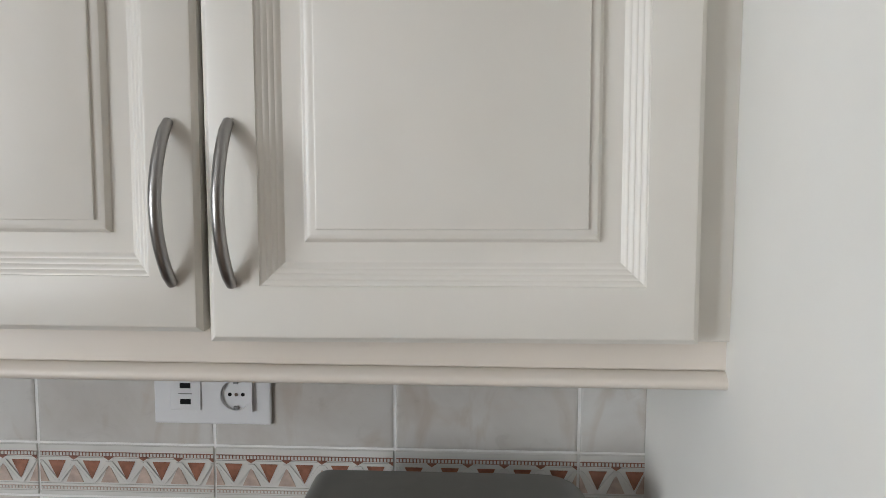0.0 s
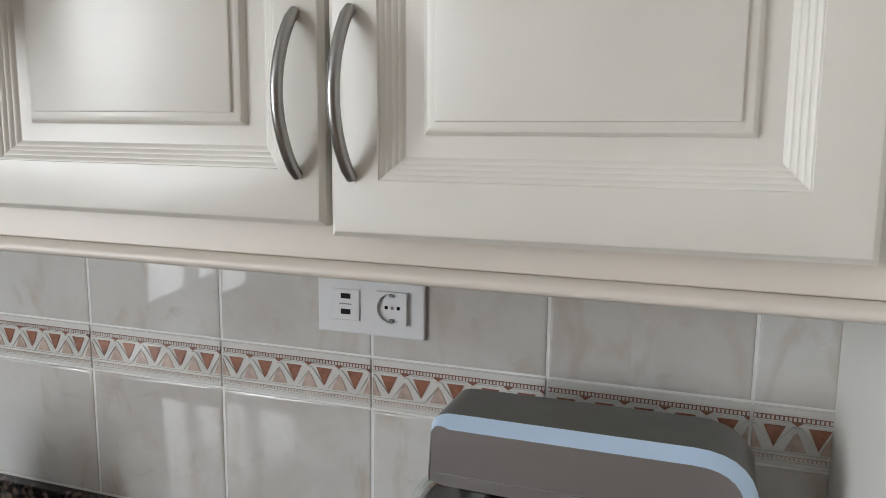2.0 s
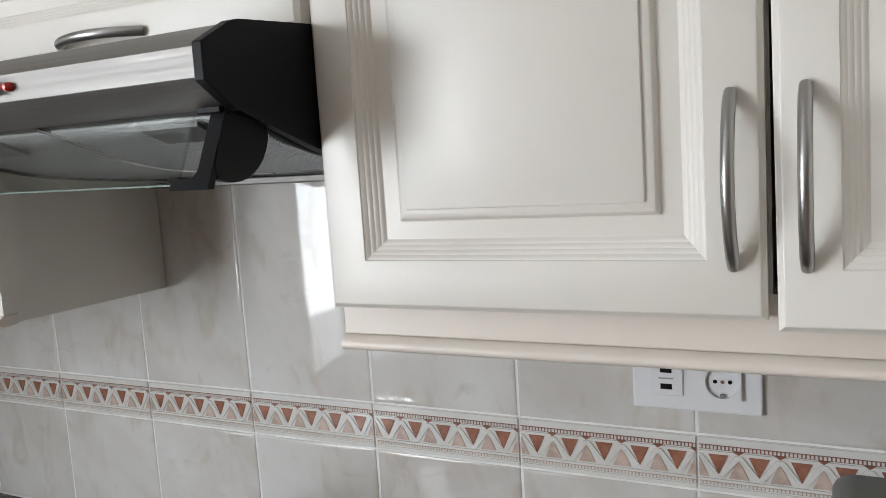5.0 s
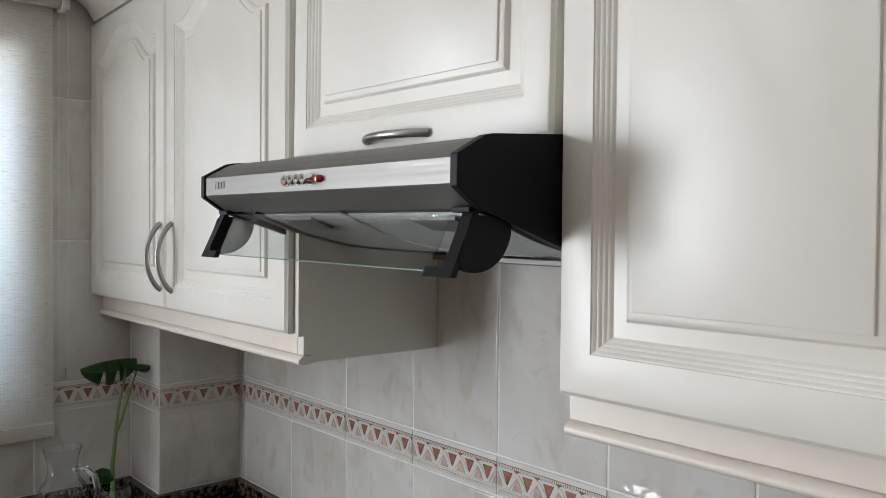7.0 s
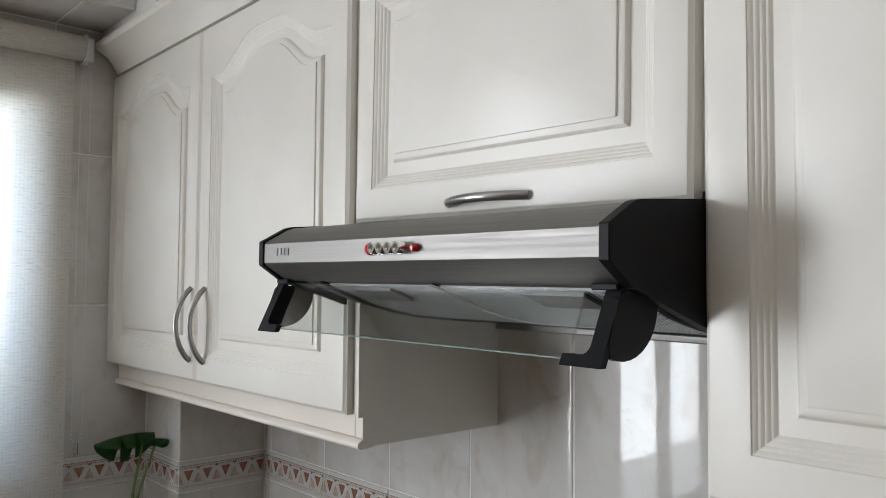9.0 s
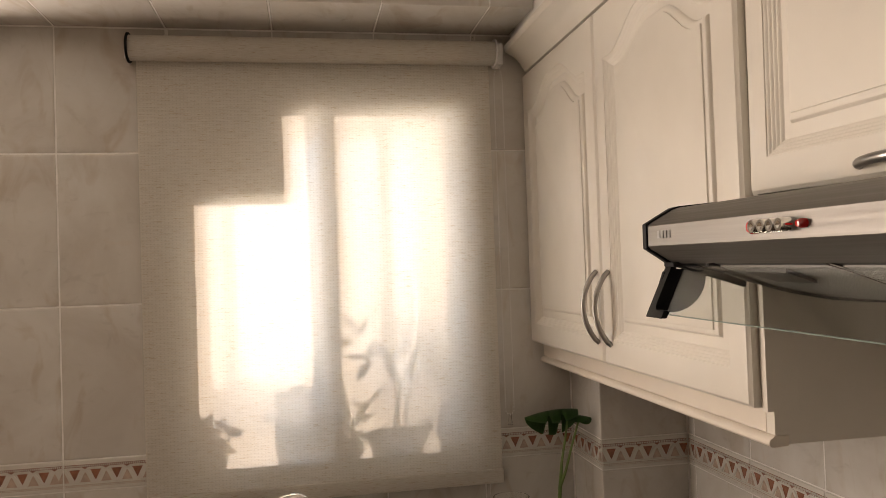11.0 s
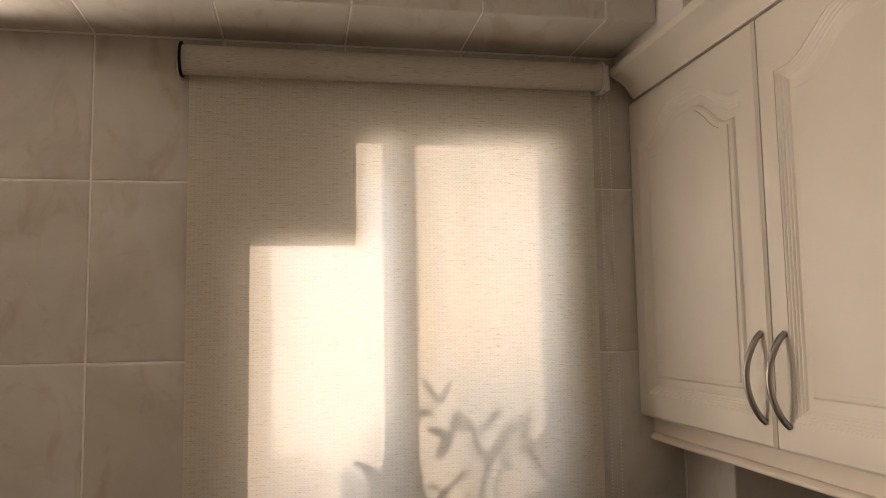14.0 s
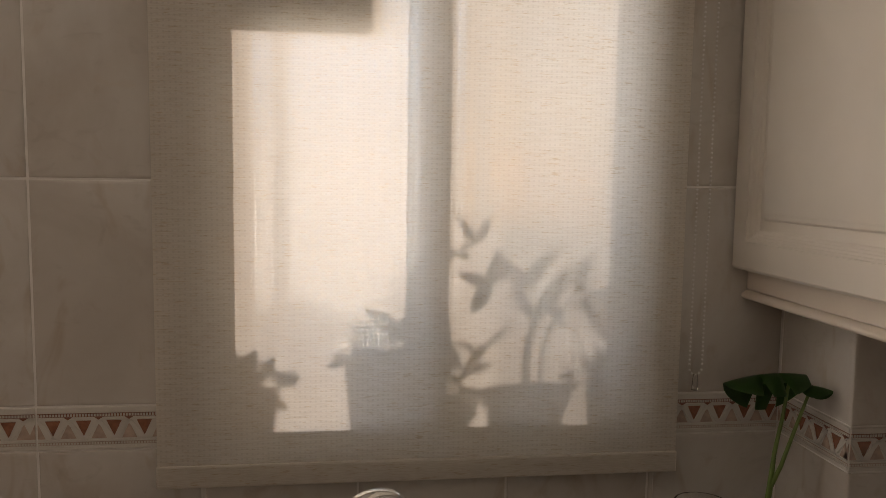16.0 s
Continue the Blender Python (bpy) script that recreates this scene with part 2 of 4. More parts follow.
def dusty_glass():
    """Old gallery glass under a film of dust: half clear, half scattering."""
    m, nt, b = mat("dusty_glass")
    tr = nt.nodes.new("ShaderNodeBsdfTransparent")
    tl = nt.nodes.new("ShaderNodeBsdfTranslucent")
    tl.inputs[0].default_value = (0.85, 0.82, 0.76, 1)
    mx = nt.nodes.new("ShaderNodeMixShader")
    film = noise_tex(nt, coords(nt), 9, 4)
    nt.links.new(ramp(nt, film, [(0.3, (0.16,) * 3), (0.7, (0.30,) * 3)]), mx.inputs[0])
    nt.links.new(tr.outputs[0], mx.inputs[1])
    nt.links.new(tl.outputs[0], mx.inputs[2])
    nt.links.new(mx.outputs[0], nt.nodes["Material Output"].inputs[0])
    return m


M_DUSTY = dusty_glass()
M_HAZE = haze()
M_OUT = plain("facade_render", (0.55, 0.47, 0.38), 0.9, var=0.1, scale=2)

# ---- building helpers ----


def mesh_of(name, bm, *mats, smooth=None):
    me = bpy.data.meshes.new(name)
    bmesh.ops.recalc_face_normals(bm, faces=bm.faces)
    bm.to_mesh(me)
    bm.free()
    for m in mats:
        me.materials.append(m)
    if smooth is not None:
        me.polygons.foreach_set("use_smooth", [True] * len(me.polygons))
        me.set_sharp_from_angle(angle=radians(smooth))
    return me


def part(name, bm, material, parent=None, label="", smooth=None):
    mats = material if isinstance(material, (list, tuple)) else [material]
    ob = new(name, mesh_of(name, bm, *mats, smooth=smooth))
    if parent:
        ob.parent = parent
    if label:
        ob["label"] = label
    return ob


def thing(name, label, category, group="", loc=(0, 0, 0)):
    ob = new(name)
    ob.location = loc
    ob.empty_display_size = 0.05
    return tagged(ob, label, category, group)


def structure(name, bm, material, label, category):
    ob = part(name, bm, material)
    return tagged(ob, label, category, kind="structure")


def box(bm, x0, x1, y0, y1, z0, z1, bevel=0.0, seg=2, mi=0):
    vs = [bm.verts.new(p) for p in ((x0, y0, z0), (x1, y0, z0), (x1, y1, z0), (x0, y1, z0), (x0, y0, z1), (x1, y0, z1), (x1, y1, z1), (x0, y1, z1))]
    fs = [bm.faces.new([vs[i] for i in q]) for q in ((0, 3, 2, 1), (4, 5, 6, 7), (0, 1, 5, 4), (1, 2, 6, 5), (2, 3, 7, 6), (3, 0, 4, 7))]
    for f in fs:
        f.material_index = mi
    if bevel:
        bmesh.ops.bevel(bm, geom=list({e for f in fs for e in f.edges}), offset=bevel, segments=seg, affect="EDGES", profile=0.5)
    return bm


def boxbm(*a, **k):
    return box(bmesh.new(), *a, **k)


def prism(profile, x0, x1, axis="x", bm=None, bevel=0.0):
    """A profile of (a, z) pairs swept from x0 to x1 along an axis (a is y along x, x along y)."""
    bm = bm or bmesh.new()
    mk = (lambda s, a, z: (s, a, z)) if axis == "x" else (lambda s, a, z: (a, s, z))
    r0 = [bm.verts.new(mk(x0, a, z)) for a, z in profile]
    r1 = [bm.verts.new(mk(x1, a, z)) for a, z in profile]
    n = len(profile)
    fs = [bm.faces.new((r0[i], r0[(i + 1) % n], r1[(i + 1) % n], r1[i])) for i in range(n)]
    fs += [bm.faces.new(r0), bm.faces.new(r1[::-1])]
    if bevel:
        bmesh.ops.bevel(bm, geom=list({e for f in fs for e in f.edges}), offset=bevel, segments=2, affect="EDGES", profile=0.5)
    return bm


def tube(path, radius, seg=10, bm=None, caps=True):
    bm = bm or bmesh.new()
    pts = [Vector(p) for p in path]
    rings = []
    up = None
    for i, p in enumerate(pts):
        d = (pts[min(i + 1, len(pts) - 1)] - pts[max(i - 1, 0)]).normalized()
        if up is None:
            up = d.orthogonal().normalized()
        up = (up - d * up.dot(d)).normalized()
        side = d.cross(up)
        r = radius[i] if isinstance(radius, (list, tuple)) else radius
        rings.append([bm.verts.new(p + (up * math.cos(a) + side * math.sin(a)) * r) for a in (2 * math.pi * k / seg for k in range(seg))])
    for a, b in zip(rings, rings[1:]):
        for k in range(seg):
            bm.faces.new((a[k], a[(k + 1) % seg], b[(k + 1) % seg], b[k]))
    if caps:
        bm.faces.new(rings[0][::-1])
        bm.faces.new(rings[-1])
    return bm


def lathe(profile, center, seg=32, bm=None, closed=False):
    """Turns (r, z) pairs round a vertical axis."""
    bm = bm or bmesh.new()
    cx, cy, cz = center
    rings = [[bm.verts.new((cx + r * math.cos(2 * math.pi * k / seg), cy + r * math.sin(2 * math.pi * k / seg), cz + z)) for k in range(seg)] for r, z in profile]
    pairs = list(zip(rings, rings[1:]))
    if closed:
        pairs.append((rings[-1], rings[0]))
    for a, b in pairs:
        for k in range(seg):
            bm.faces.new((a[k], a[(k + 1) % seg], b[(k + 1) % seg], b[k]))
    if not closed:
        bm.faces.new(rings[0][::-1])
        bm.faces.new(rings[-1])
    return bm


# ---- plan ----
WALL_Y = 1.24      # face of the tiles behind the worktop
WALL_X = -2.168    # face of the tiles on the window wall
EAST_X = 0.264     # painted wall beside the cupboards
DOOR_Y = 0.912     # face of the cupboard doors
TOP = 0.88         # worktop
CEIL = 2.56
P_X, P_Y = -1.97, 1.017   # boxed-in pipe in the corner
WIN = (0.024, 0.79, 1.10, 2.098)     # y0, y1, z0, z1
WIN2 = (-1.72, -0.50, 0.72, 2.10)
SOUTH, EAST = -2.3, 1.7

# ---- structure ----
structure("floor", boxbm(WALL_X - 0.16, EAST, SOUTH, WALL_Y + 0.01, -0.08, 0.0), M_FLOOR, "beige ceramic kitchen floor", "floor")
structure("ceiling", boxbm(WALL_X - 0.16, EAST + 0.1, SOUTH - 0.1, WALL_Y + 0.16, CEIL, CEIL + 0.12), M_WHITE, "plain white painted ceiling", "ceiling")
WN = structure("wall_north", boxbm(WALL_X - 0.16, EAST, WALL_Y + 0.002, WALL_Y + 0.16, 0, CEIL), M_GROUT, "kitchen wall clad in cream marbled tiles", "wall")
structure("wall_south", boxbm(WALL_X - 0.16, EAST, SOUTH - 0.12, SOUTH, 0, CEIL), M_ROOM, "plain beige painted wall", "wall")
structure("wall_east", boxbm(EAST, EAST + 0.12, SOUTH - 0.12, WALL_Y + 0.16, 0, CEIL), M_ROOM, "plain beige painted wall", "wall")
structure("wall_return", boxbm(EAST_X, EAST_X + 0.66, 0.62, WALL_Y + 0.006, 0, CEIL, bevel=0.004), M_WALL, "cream painted wall return beside the cupboards", "wall")


def wall_with_openings(y0, y1, z0, z1, x0, x1, openings):
    bm = bmesh.new()
    ys = sorted({y0, y1, *[o[0] for o in openings], *[o[1] for o in openings]})
    for a, b in zip(ys, ys[1:]):
        holes = sorted([(o[2], o[3]) for o in openings if o[0] <= a and b <= o[1]])
        z = z0
        for h0, h1 in holes:
            box(bm, x0, x1, a, b, z, h0)
            z = h1
        box(bm, x0, x1, a, b, z, z1)
    return bm


WW = structure("wall_west", wall_with_openings(SOUTH, WALL_Y + 0.008, 0, CEIL, WALL_X - 0.16, WALL_X - 0.002, [WIN, WIN2]), M_GROUT, "window wall clad in cream marbled tiles", "wall")
SOF_X, SOF_Z, SOF_Y = -1.952, 2.233, 0.885
SOFFIT = structure("soffit_beam", boxbm(WALL_X - 0.006, SOF_X - 0.002, SOUTH, SOF_Y, SOF_Z + 0.002, CEIL), M_GROUT, "tiled beam above the window blinds", "beam")
structure("upper_column", boxbm(WALL_X - 0.006, -1.845, SOF_Y + 0.002, WALL_Y + 0.006, 2.2056, CEIL - 0.002), M_WHITE, "white painted column above the cupboards", "column")
PIPE = structure("pipe_boxing", boxbm(WALL_X - 0.006, P_X - 0.002, P_Y + 0.002, WALL_Y + 0.006, 0, 2.158), M_GROUT, "tiled pipe boxing in the corner", "pillar")

# window reveals and sill, plastered
def reveal(o, name):
    y0, y1, z0, z1 = o
    bm = bmesh.new()
    xa, xb = WALL_X - 0.162, WALL_X - 0.0005
    box(bm, xa, xb, y0, y1, z0 - 0.004, z0 + 0.012)
    box(bm, xa, xb, y0, y1, z1 - 0.012, z1 + 0.004)
    box(bm, xa, xb, y0 - 0.004, y0 + 0.012, z0 + 0.012, z1 - 0.012)
    box(bm, xa, xb, y1 - 0.012, y1 + 0.004, z0 + 0.012, z1 - 0.012)
    return structure(name, bm, M_WHITE, "white plastered window reveal", "trim")


reveal(WIN, "trim")
reveal(WIN2, "trim")


def window(name, o, mull, label):
    y0, y1, z0, z1 = o[0] + 0.012, o[1] - 0.012, o[2] + 0.012, o[3] - 0.012
    xa, xb = WALL_X - 0.105, WALL_X - 0.055
    w = tagged(new(name), label, "window", kind="structure")
    w.location = (xa, (y0 + y1) / 2, z0)

    def p(n, bm, m, par=None, **k):
        bmesh.ops.translate(bm, verts=bm.verts, vec=-Vector(w.location))
        return part(n, bm, m, par or w, **k)

    bm = bmesh.new()
    f = 0.03
    box(bm, xa, xb, y0, y0 + f, z0, z1)
    box(bm, xa, xb, y1 - f, y1, z0, z1)
    box(bm, xa, xb, y0 + f, y1 - f, z0, z0 + f)
    box(bm, xa, xb, y0 + f, y1 - f, z1 - f, z1)
    p("window_frame", bm, M_WHITE)
    for a, b in ((y0 + f, mull), (mull, y1 - f)):
        bm = bmesh.new()
        s = 0.028
        x2, x3 = xa + 0.006, xb + 0.012
        box(bm, x2, x3, a, a + s, z0 + f, z1 - f)
        box(bm, x2, x3, b - s, b, z0 + f, z1 - f)
        box(bm, x2, x3, a + s, b - s, z0 + f, z0 + f + s)
        box(bm, x2, x3, a + s, b - s, z1 - f - s, z1 - f)
        sash = p("sash", bm, M_WHITE, label="white aluminium sash")
        pane = p("pane", boxbm(xa + 0.022, xa + 0.028, a + s - 0.004, b - s + 0.004, z0 + f + s - 0.004, z1 - f - s + 0.004), M_PANE, w)
        pane.visible_shadow = False
    return w


window("window_1", WIN, 0.407, "white aluminium sliding window behind a linen blind")
window("window_2", WIN2, -1.11, "white aluminium window behind a second linen blind")
# a fixed opaque panel in the upper corner of one sash
vp = thing("vent_panel", "opaque white vent panel fixed in the window corner", "panel", loc=(WALL_X - 0.05, 0.186, 1.806))
part("panel", boxbm(-0.012, 0.012, -0.100, 0.122, 0.0, 0.236, bevel=0.003), M_WHITE, vp)
part("rim", boxbm(0.0125, 0.02, -0.085, 0.107, 0.015, 0.221, bevel=0.003), M_WHITE, vp)


def put(root, name, bm, material, parent=None, label="", smooth=None):
    """Links a bmesh, given in the world's coordinates, as a part of the thing root (or of one of its parts)."""
    bmesh.ops.translate(bm, verts=bm.verts, vec=-root.location)
    return part(name, bm, material, parent or root, label, smooth)


# ---- cupboards ----
def outline(x0, x1, z0, z1, rise, n=22):
    """Panel outline: bottom left, bottom right, then along the top from right to left, with an ogee arch."""
    pts = [(x0, z0), (x1, z0)]
    for i in range(n + 1):
        u = 1 - i / n
        x = x0 + (x1 - x0) * u
        d = abs(u - 0.5) * 2
        s = min(1, max(0, (0.86 - d) / 0.66))
        pts.append((x, z1 + rise * s * s * (3 - 2 * s)))
    return pts


def inset(pts, d):
    out = []
    n = len(pts)
    for i, p in enumerate(pts):
        a, b = Vector(pts[i - 1]), Vector(pts[(i + 1) % n])
        p = Vector(p)
        e1, e2 = (p - a).normalized(), (b - p).normalized()
        n1, n2 = Vector((-e1.y, e1.x)), Vector((-e2.y, e2.x))
        m = (n1 + n2)
        m = m / max(0.35, m.dot(n1))
        out.append(p + m * d)
    return out


def panel_door(root, x0, x1, z0, z1, rise, stile=0.041, y=DOOR_Y, top_extra=0.0, thick=0.021, hang=0.0):
    """A raised-panel door: slab, reeded moulding, recessed field, raised centre."""
    ol = outline(x0 + stile, x1 - stile, z0 + stile + 0.004, z1 - stile - rise - top_extra, rise)
    bm = bmesh.new()
    rings = []
    # outer edge of the slab
    e = 0.004
    rect = [(x0, z0), (x1, z0)] + [(x0 + (x1 - x0) * (px - x0 - stile) / (x1 - x0 - 2 * stile), z1) for px, _ in ol[2:]]
    cx, cz = (x0 + x1) / 2, (z0 + z1) / 2

    def shrink(pts, d):
        return [(px + (d if px < cx - 1e-4 and abs(px - x0) < 1e-4 else -d if abs(px - x1) < 1e-4 else 0), pz + (d if abs(pz - z0) < 1e-4 else -d)) for px, pz in pts]

    rings.append((rect, thick))
    rings.append((rect, 0.0055))
    rings.append((shrink(rect, 0.0015), 0.0045))
    rings.append((shrink(rect, 0.0045), 0.0008))
    rings.append((shrink(rect, 0.0065), 0.0))
    reeds = [(0.0, 0.0), (0.0006, 0.0014)]
    for k in range(4):
        a, h = 0.0006 + 0.0044 * k, 0.0014 + 0.0031 * k
        reeds += [(a + 0.0006, h + 0.0001), (a + 0.0020, h + 0.0009), (a + 0.0034, h + 0.0021), (a + 0.0044, h + 0.0031)]
    bead = [(0.0350, 0.0132), (0.0364, 0.0126), (0.0372, 0.0102), (0.0396, 0.0074), (0.0432, 0.0060), (0.0464, 0.0055), (0.0472, 0.0053), (0.0476, 0.0032), (0.0490, 0.0026)]
    for d, dep in reeds + [(0.0190, 0.0142)] + bead:
        rings.append((outline(x0 + stile + d, x1 - stile - d, z0 + stile + 0.004 + d, z1 - stile - rise - top_extra - d, rise), dep))
    vr = [[bm.verts.new((px, y + dep, pz)) for px, pz in pts] for pts, dep in rings]
    n = len(ol)
    for a, b in zip(vr, vr[1:]):
        for k in range(n):
            bm.faces.new((a[k], a[(k + 1) % n], b[(k + 1) % n], b[k]))
    bm.faces.new(vr[-1])
    bm.faces.new(vr[0][::-1])
    if hang:
        bmesh.ops.rotate(bm, verts=bm.verts, cent=(x0, y, z0), matrix=Matrix.Rotation(radians(-hang), 3, "Y"))
    return put(root, "door", bm, M_CAB, smooth=28)


def bow_handle(root, door, x, z0, z1, y=DOOR_Y, out=0.031):
    """A bowed bar handle; vertical between z0 and z1."""
    n = 18
    path = []
    for i in range(n + 1):
        u = i / n
        path.append((x, y - 0.001 - out * math.sin(math.pi * u) ** 0.75, z0 + (z1 - z0) * u))
    rad = [0.0047] + [0.0052] * (n - 1) + [0.0047]
    return put(root, "handle", tube(path, rad, 12), M_HANDLE, door, "bowed brushed steel handle", 40)


def bow_handle_flat(root, door, x0, x1, z, y=DOOR_Y, out=0.034):
    n = 18
    path = [(x0 + (x1 - x0) * i / n, y - 0.001 - out * math.sin(math.pi * i / n) ** 0.75, z) for i in range(n + 1)]
    return put(root, "handle", tube(path, 0.0056, 12), M_HANDLE, door, "bowed brushed steel handle", 40)


CAB_TOP = 2.142
FR_Y = 0.934   # face of the carcass frames


SIDE = [(FR_Y, 1.4245), (FR_Y, CAB_TOP), (WALL_Y - 0.002, CAB_TOP), (WALL_Y - 0.002, 1.3775), (0.9655, 1.3775), (0.9655, 1.4245)]


def valance(name, x0, x1, board_end=0.0):
    """Light-shielding rail with a rounded nose under a cupboard."""
    v = thing(name, "cream painted light rail with a beaded nose under the cupboards", "light rail", "light rails", ((x0 + x1) / 2, 0.95, 1.375))
    yf = 0.945
    put(v, "board", boxbm(x0, x1 - board_end, yf, yf + 0.02, 1.3905, 1.4235, bevel=0.0012, seg=1), M_RAIL)
    nose = [(yf + 0.02, 1.3895), (yf + 0.02, 1.376), (yf + 0.004, 1.3745), (yf - 0.004, 1.3745), (yf - 0.008, 1.3765), (yf - 0.0095, 1.380), (yf - 0.008, 1.3845), (yf - 0.004, 1.3870), (yf - 0.0015, 1.3895)]
    put(v, "bead_nose", prism(nose, x0, x1), M_RAIL, smooth=60)
    return v


# two-door cupboard by the wall return
cab_d = thing("wall_cupboard", "cream painted wall cupboard with two raised-panel doors", "cupboard", "wall cupboards", (-0.17, 1.07, 1.424))
put(cab_d, "side_panel", prism(SIDE, -0.583, -0.565), M_CAB)
put(cab_d, "side_panel", boxbm(0.212, 0.230, FR_Y, WALL_Y - 0.002, 1.4245, CAB_TOP), M_CAB)
put(cab_d, "bottom_panel", boxbm(-0.565, 0.212, FR_Y + 0.002, WALL_Y - 0.002, 1.4245, 1.442), M_CAB)
put(cab_d, "top_panel", boxbm(-0.565, 0.212, FR_Y, WALL_Y - 0.002, CAB_TOP - 0.018, CAB_TOP), M_CAB)
put(cab_d, "divider", boxbm(-0.1935, -0.1825, FR_Y + 0.004, WALL_Y - 0.012, 1.442, CAB_TOP - 0.018), M_CAB)
put(cab_d, "back_panel", boxbm(-0.565, 0.212, WALL_Y - 0.012, WALL_Y - 0.002, 1.442, CAB_TOP - 0.018), M_DARK)
put(cab_d, "filler_strip", boxbm(0.2302, EAST_X + 0.002, FR_Y + 0.004, FR_Y + 0.022, 1.4175, CAB_TOP, bevel=0.001, seg=1), M_CAB)
d1 = panel_door(cab_d, -0.588, -0.1850, 1.4245, 2.130, 0.055, stile=0.0435)
d2 = panel_door(cab_d, -0.1775, 0.2305, 1.4170, 2.125, 0.055, stile=0.0440, y=DOOR_Y - 0.003, hang=0.45)
bow_handle(cab_d, d1, -0.2085, 1.467, 1.601)
bow_handle(cab_d, d2, -0.157, 1.467, 1.601, DOOR_Y - 0.003)
valance("light_rail", -0.597, EAST_X + 0.002)

# cupboard over the hood
cab_h = thing("wall_cupboard", "cream painted cupboard with a lift-up door above the cooker hood", "cupboard", "wall cupboards", (-0.87, 1.07, 1.705))
put(cab_h, "side_panel", boxbm(-1.146, -1.128, FR_Y, WALL_Y - 0.002, 1.712, CAB_TOP), M_CAB)
put(cab_h, "side_panel", boxbm(-0.608, -0.59, FR_Y, WALL_Y - 0.002, 1.712, CAB_TOP), M_CAB)
put(cab_h, "bottom_panel", boxbm(-1.128, -0.608, FR_Y + 0.002, WALL_Y - 0.002, 1.712, 1.73), M_CAB)
put(cab_h, "top_panel", boxbm(-1.128, -0.608, FR_Y, WALL_Y - 0.002, CAB_TOP - 0.018, CAB_TOP), M_CAB)
dh = panel_door(cab_h, -1.143, -0.600, 1.7115, 2.128, 0.055, hang=-0.95)
bow_handle_flat(cab_h, dh, -0.937, -0.803, 1.7235, out=0.027)

# two-door cupboard by the window
cab_c = thing("wall_cupboard", "cream painted wall cupboard with two arched raised-panel doors", "cupboard", "wall cupboards", (-1.66, 1.07, 1.424))
put(cab_c, "side_panel", prism([(FR_Y, 1.4245), (FR_Y, CAB_TOP), (WALL_Y - 0.002, CAB_TOP), (WALL_Y - 0.002, 1.3775), (0.966, 1.3775), (0.966, 1.3905), (0.9455, 1.3905), (0.9455, 1.4245)], -1.178, -1.160), M_CAB)
put(cab_c, "side_panel", boxbm(-2.162, -2.144, FR_Y, 1.01, 1.4275, CAB_TOP), M_CAB)
put(cab_c, "bottom_panel", boxbm(-1.965, -1.178, FR_Y + 0.002, WALL_Y - 0.002, 1.4245, 1.442), M_CAB)
put(cab_c, "top_panel", boxbm(-2.144, -1.178, FR_Y, 1.01, CAB_TOP - 0.018, CAB_TOP), M_CAB)
put(cab_c, "frame_strip", boxbm(-1.160, -1.1475, FR_Y - 0.006, FR_Y + 0.04, 1.4245, CAB_TOP), M_CAB)
c1 = panel_door(cab_c, -2.164, -1.670, 1.4285, 2.1265, 0.058, stile=0.046)
c2 = panel_door(cab_c, -1.664, -1.162, 1.4285, 2.1265, 0.058, stile=0.046)
bow_handle(cab_c, c1, -1.688, 1.468, 1.612)
bow_handle(cab_c, c2, -1.626, 1.468, 1.612)
valance("light_rail", -2.166, -1.1590, 0.0195)

# cornice above all cupboards
CZ = -0.009
cor = thing("cornice", "cream painted moulded cornice along the cupboard tops", "cornice", loc=(-0.9, 0.9, 2.14))
yc = 0.925
prof = [(yc + 0.05, 2.143), (yc - 0.012, 2.139), (yc - 0.016, 2.147), (yc - 0.02, 2.152), (yc - 0.026, 2.163), (yc - 0.038, 2.176), (yc - 0.052, 2.183), (yc - 0.056, 2.186), (yc - 0.062, 2.189), (yc - 0.066, 2.196), (yc - 0.066, 2.205), (yc + 0.05, 2.205)]
put(cor, "moulding", prism([(a, z + CZ) for a, z in prof], -2.138, EAST_X + 0.002), M_CAB, smooth=30)

# ---- cooker hood ----
hood = thing("cooker_hood", "brushed steel cooker hood with black end caps and glass visor", "cooker hood", loc=(-0.87, 0.98, 1.56))
hood.rotation_euler = (0, radians(0.5), 0)
prof = [(0.7685, 1.646), (0.7685, 1.671), (0.772, 1.6745), (0.803, 1.6915), (0.812, 1.6945), (0.905, 1.7045), (0.95, 1.7045), (0.95, 1.695), (0.81, 1.6265), (0.803, 1.6225), (0.772, 1.642)]
put(hood, "front_panel", prism(prof, -1.147, -0.6005), M_STEEL, smooth=20)
put(hood, "body", prism([(0.95, 1.60), (0.95, 1.704), (1.215, 1.704), (1.215, 1.575)], -1.135, -0.606), M_STEEL)
cap_prof = [(0.766, 1.643), (0.766, 1.674), (0.803, 1.6945), (0.812, 1.6965), (0.93, 1.706), (1.216, 1.706), (1.216, 1.548), (0.94, 1.578), (0.905, 1.588), (0.808, 1.620), (0.800, 1.6205)]
put(hood, "end_cap", prism(cap_prof, -0.6005, -0.5895, bevel=0.0012), M_BLACK, label="black plastic end cap")
cap_l = [(0.766, 1.643), (0.766, 1.674), (0.803, 1.6945), (0.812, 1.6965), (0.905, 1.7045), (0.905, 1.588), (0.808, 1.620), (0.800, 1.6205)]
put(hood, "end_cap", prism(cap_l, -1.158, -1.147, bevel=0.0012), M_BLACK, label="black plastic end cap")
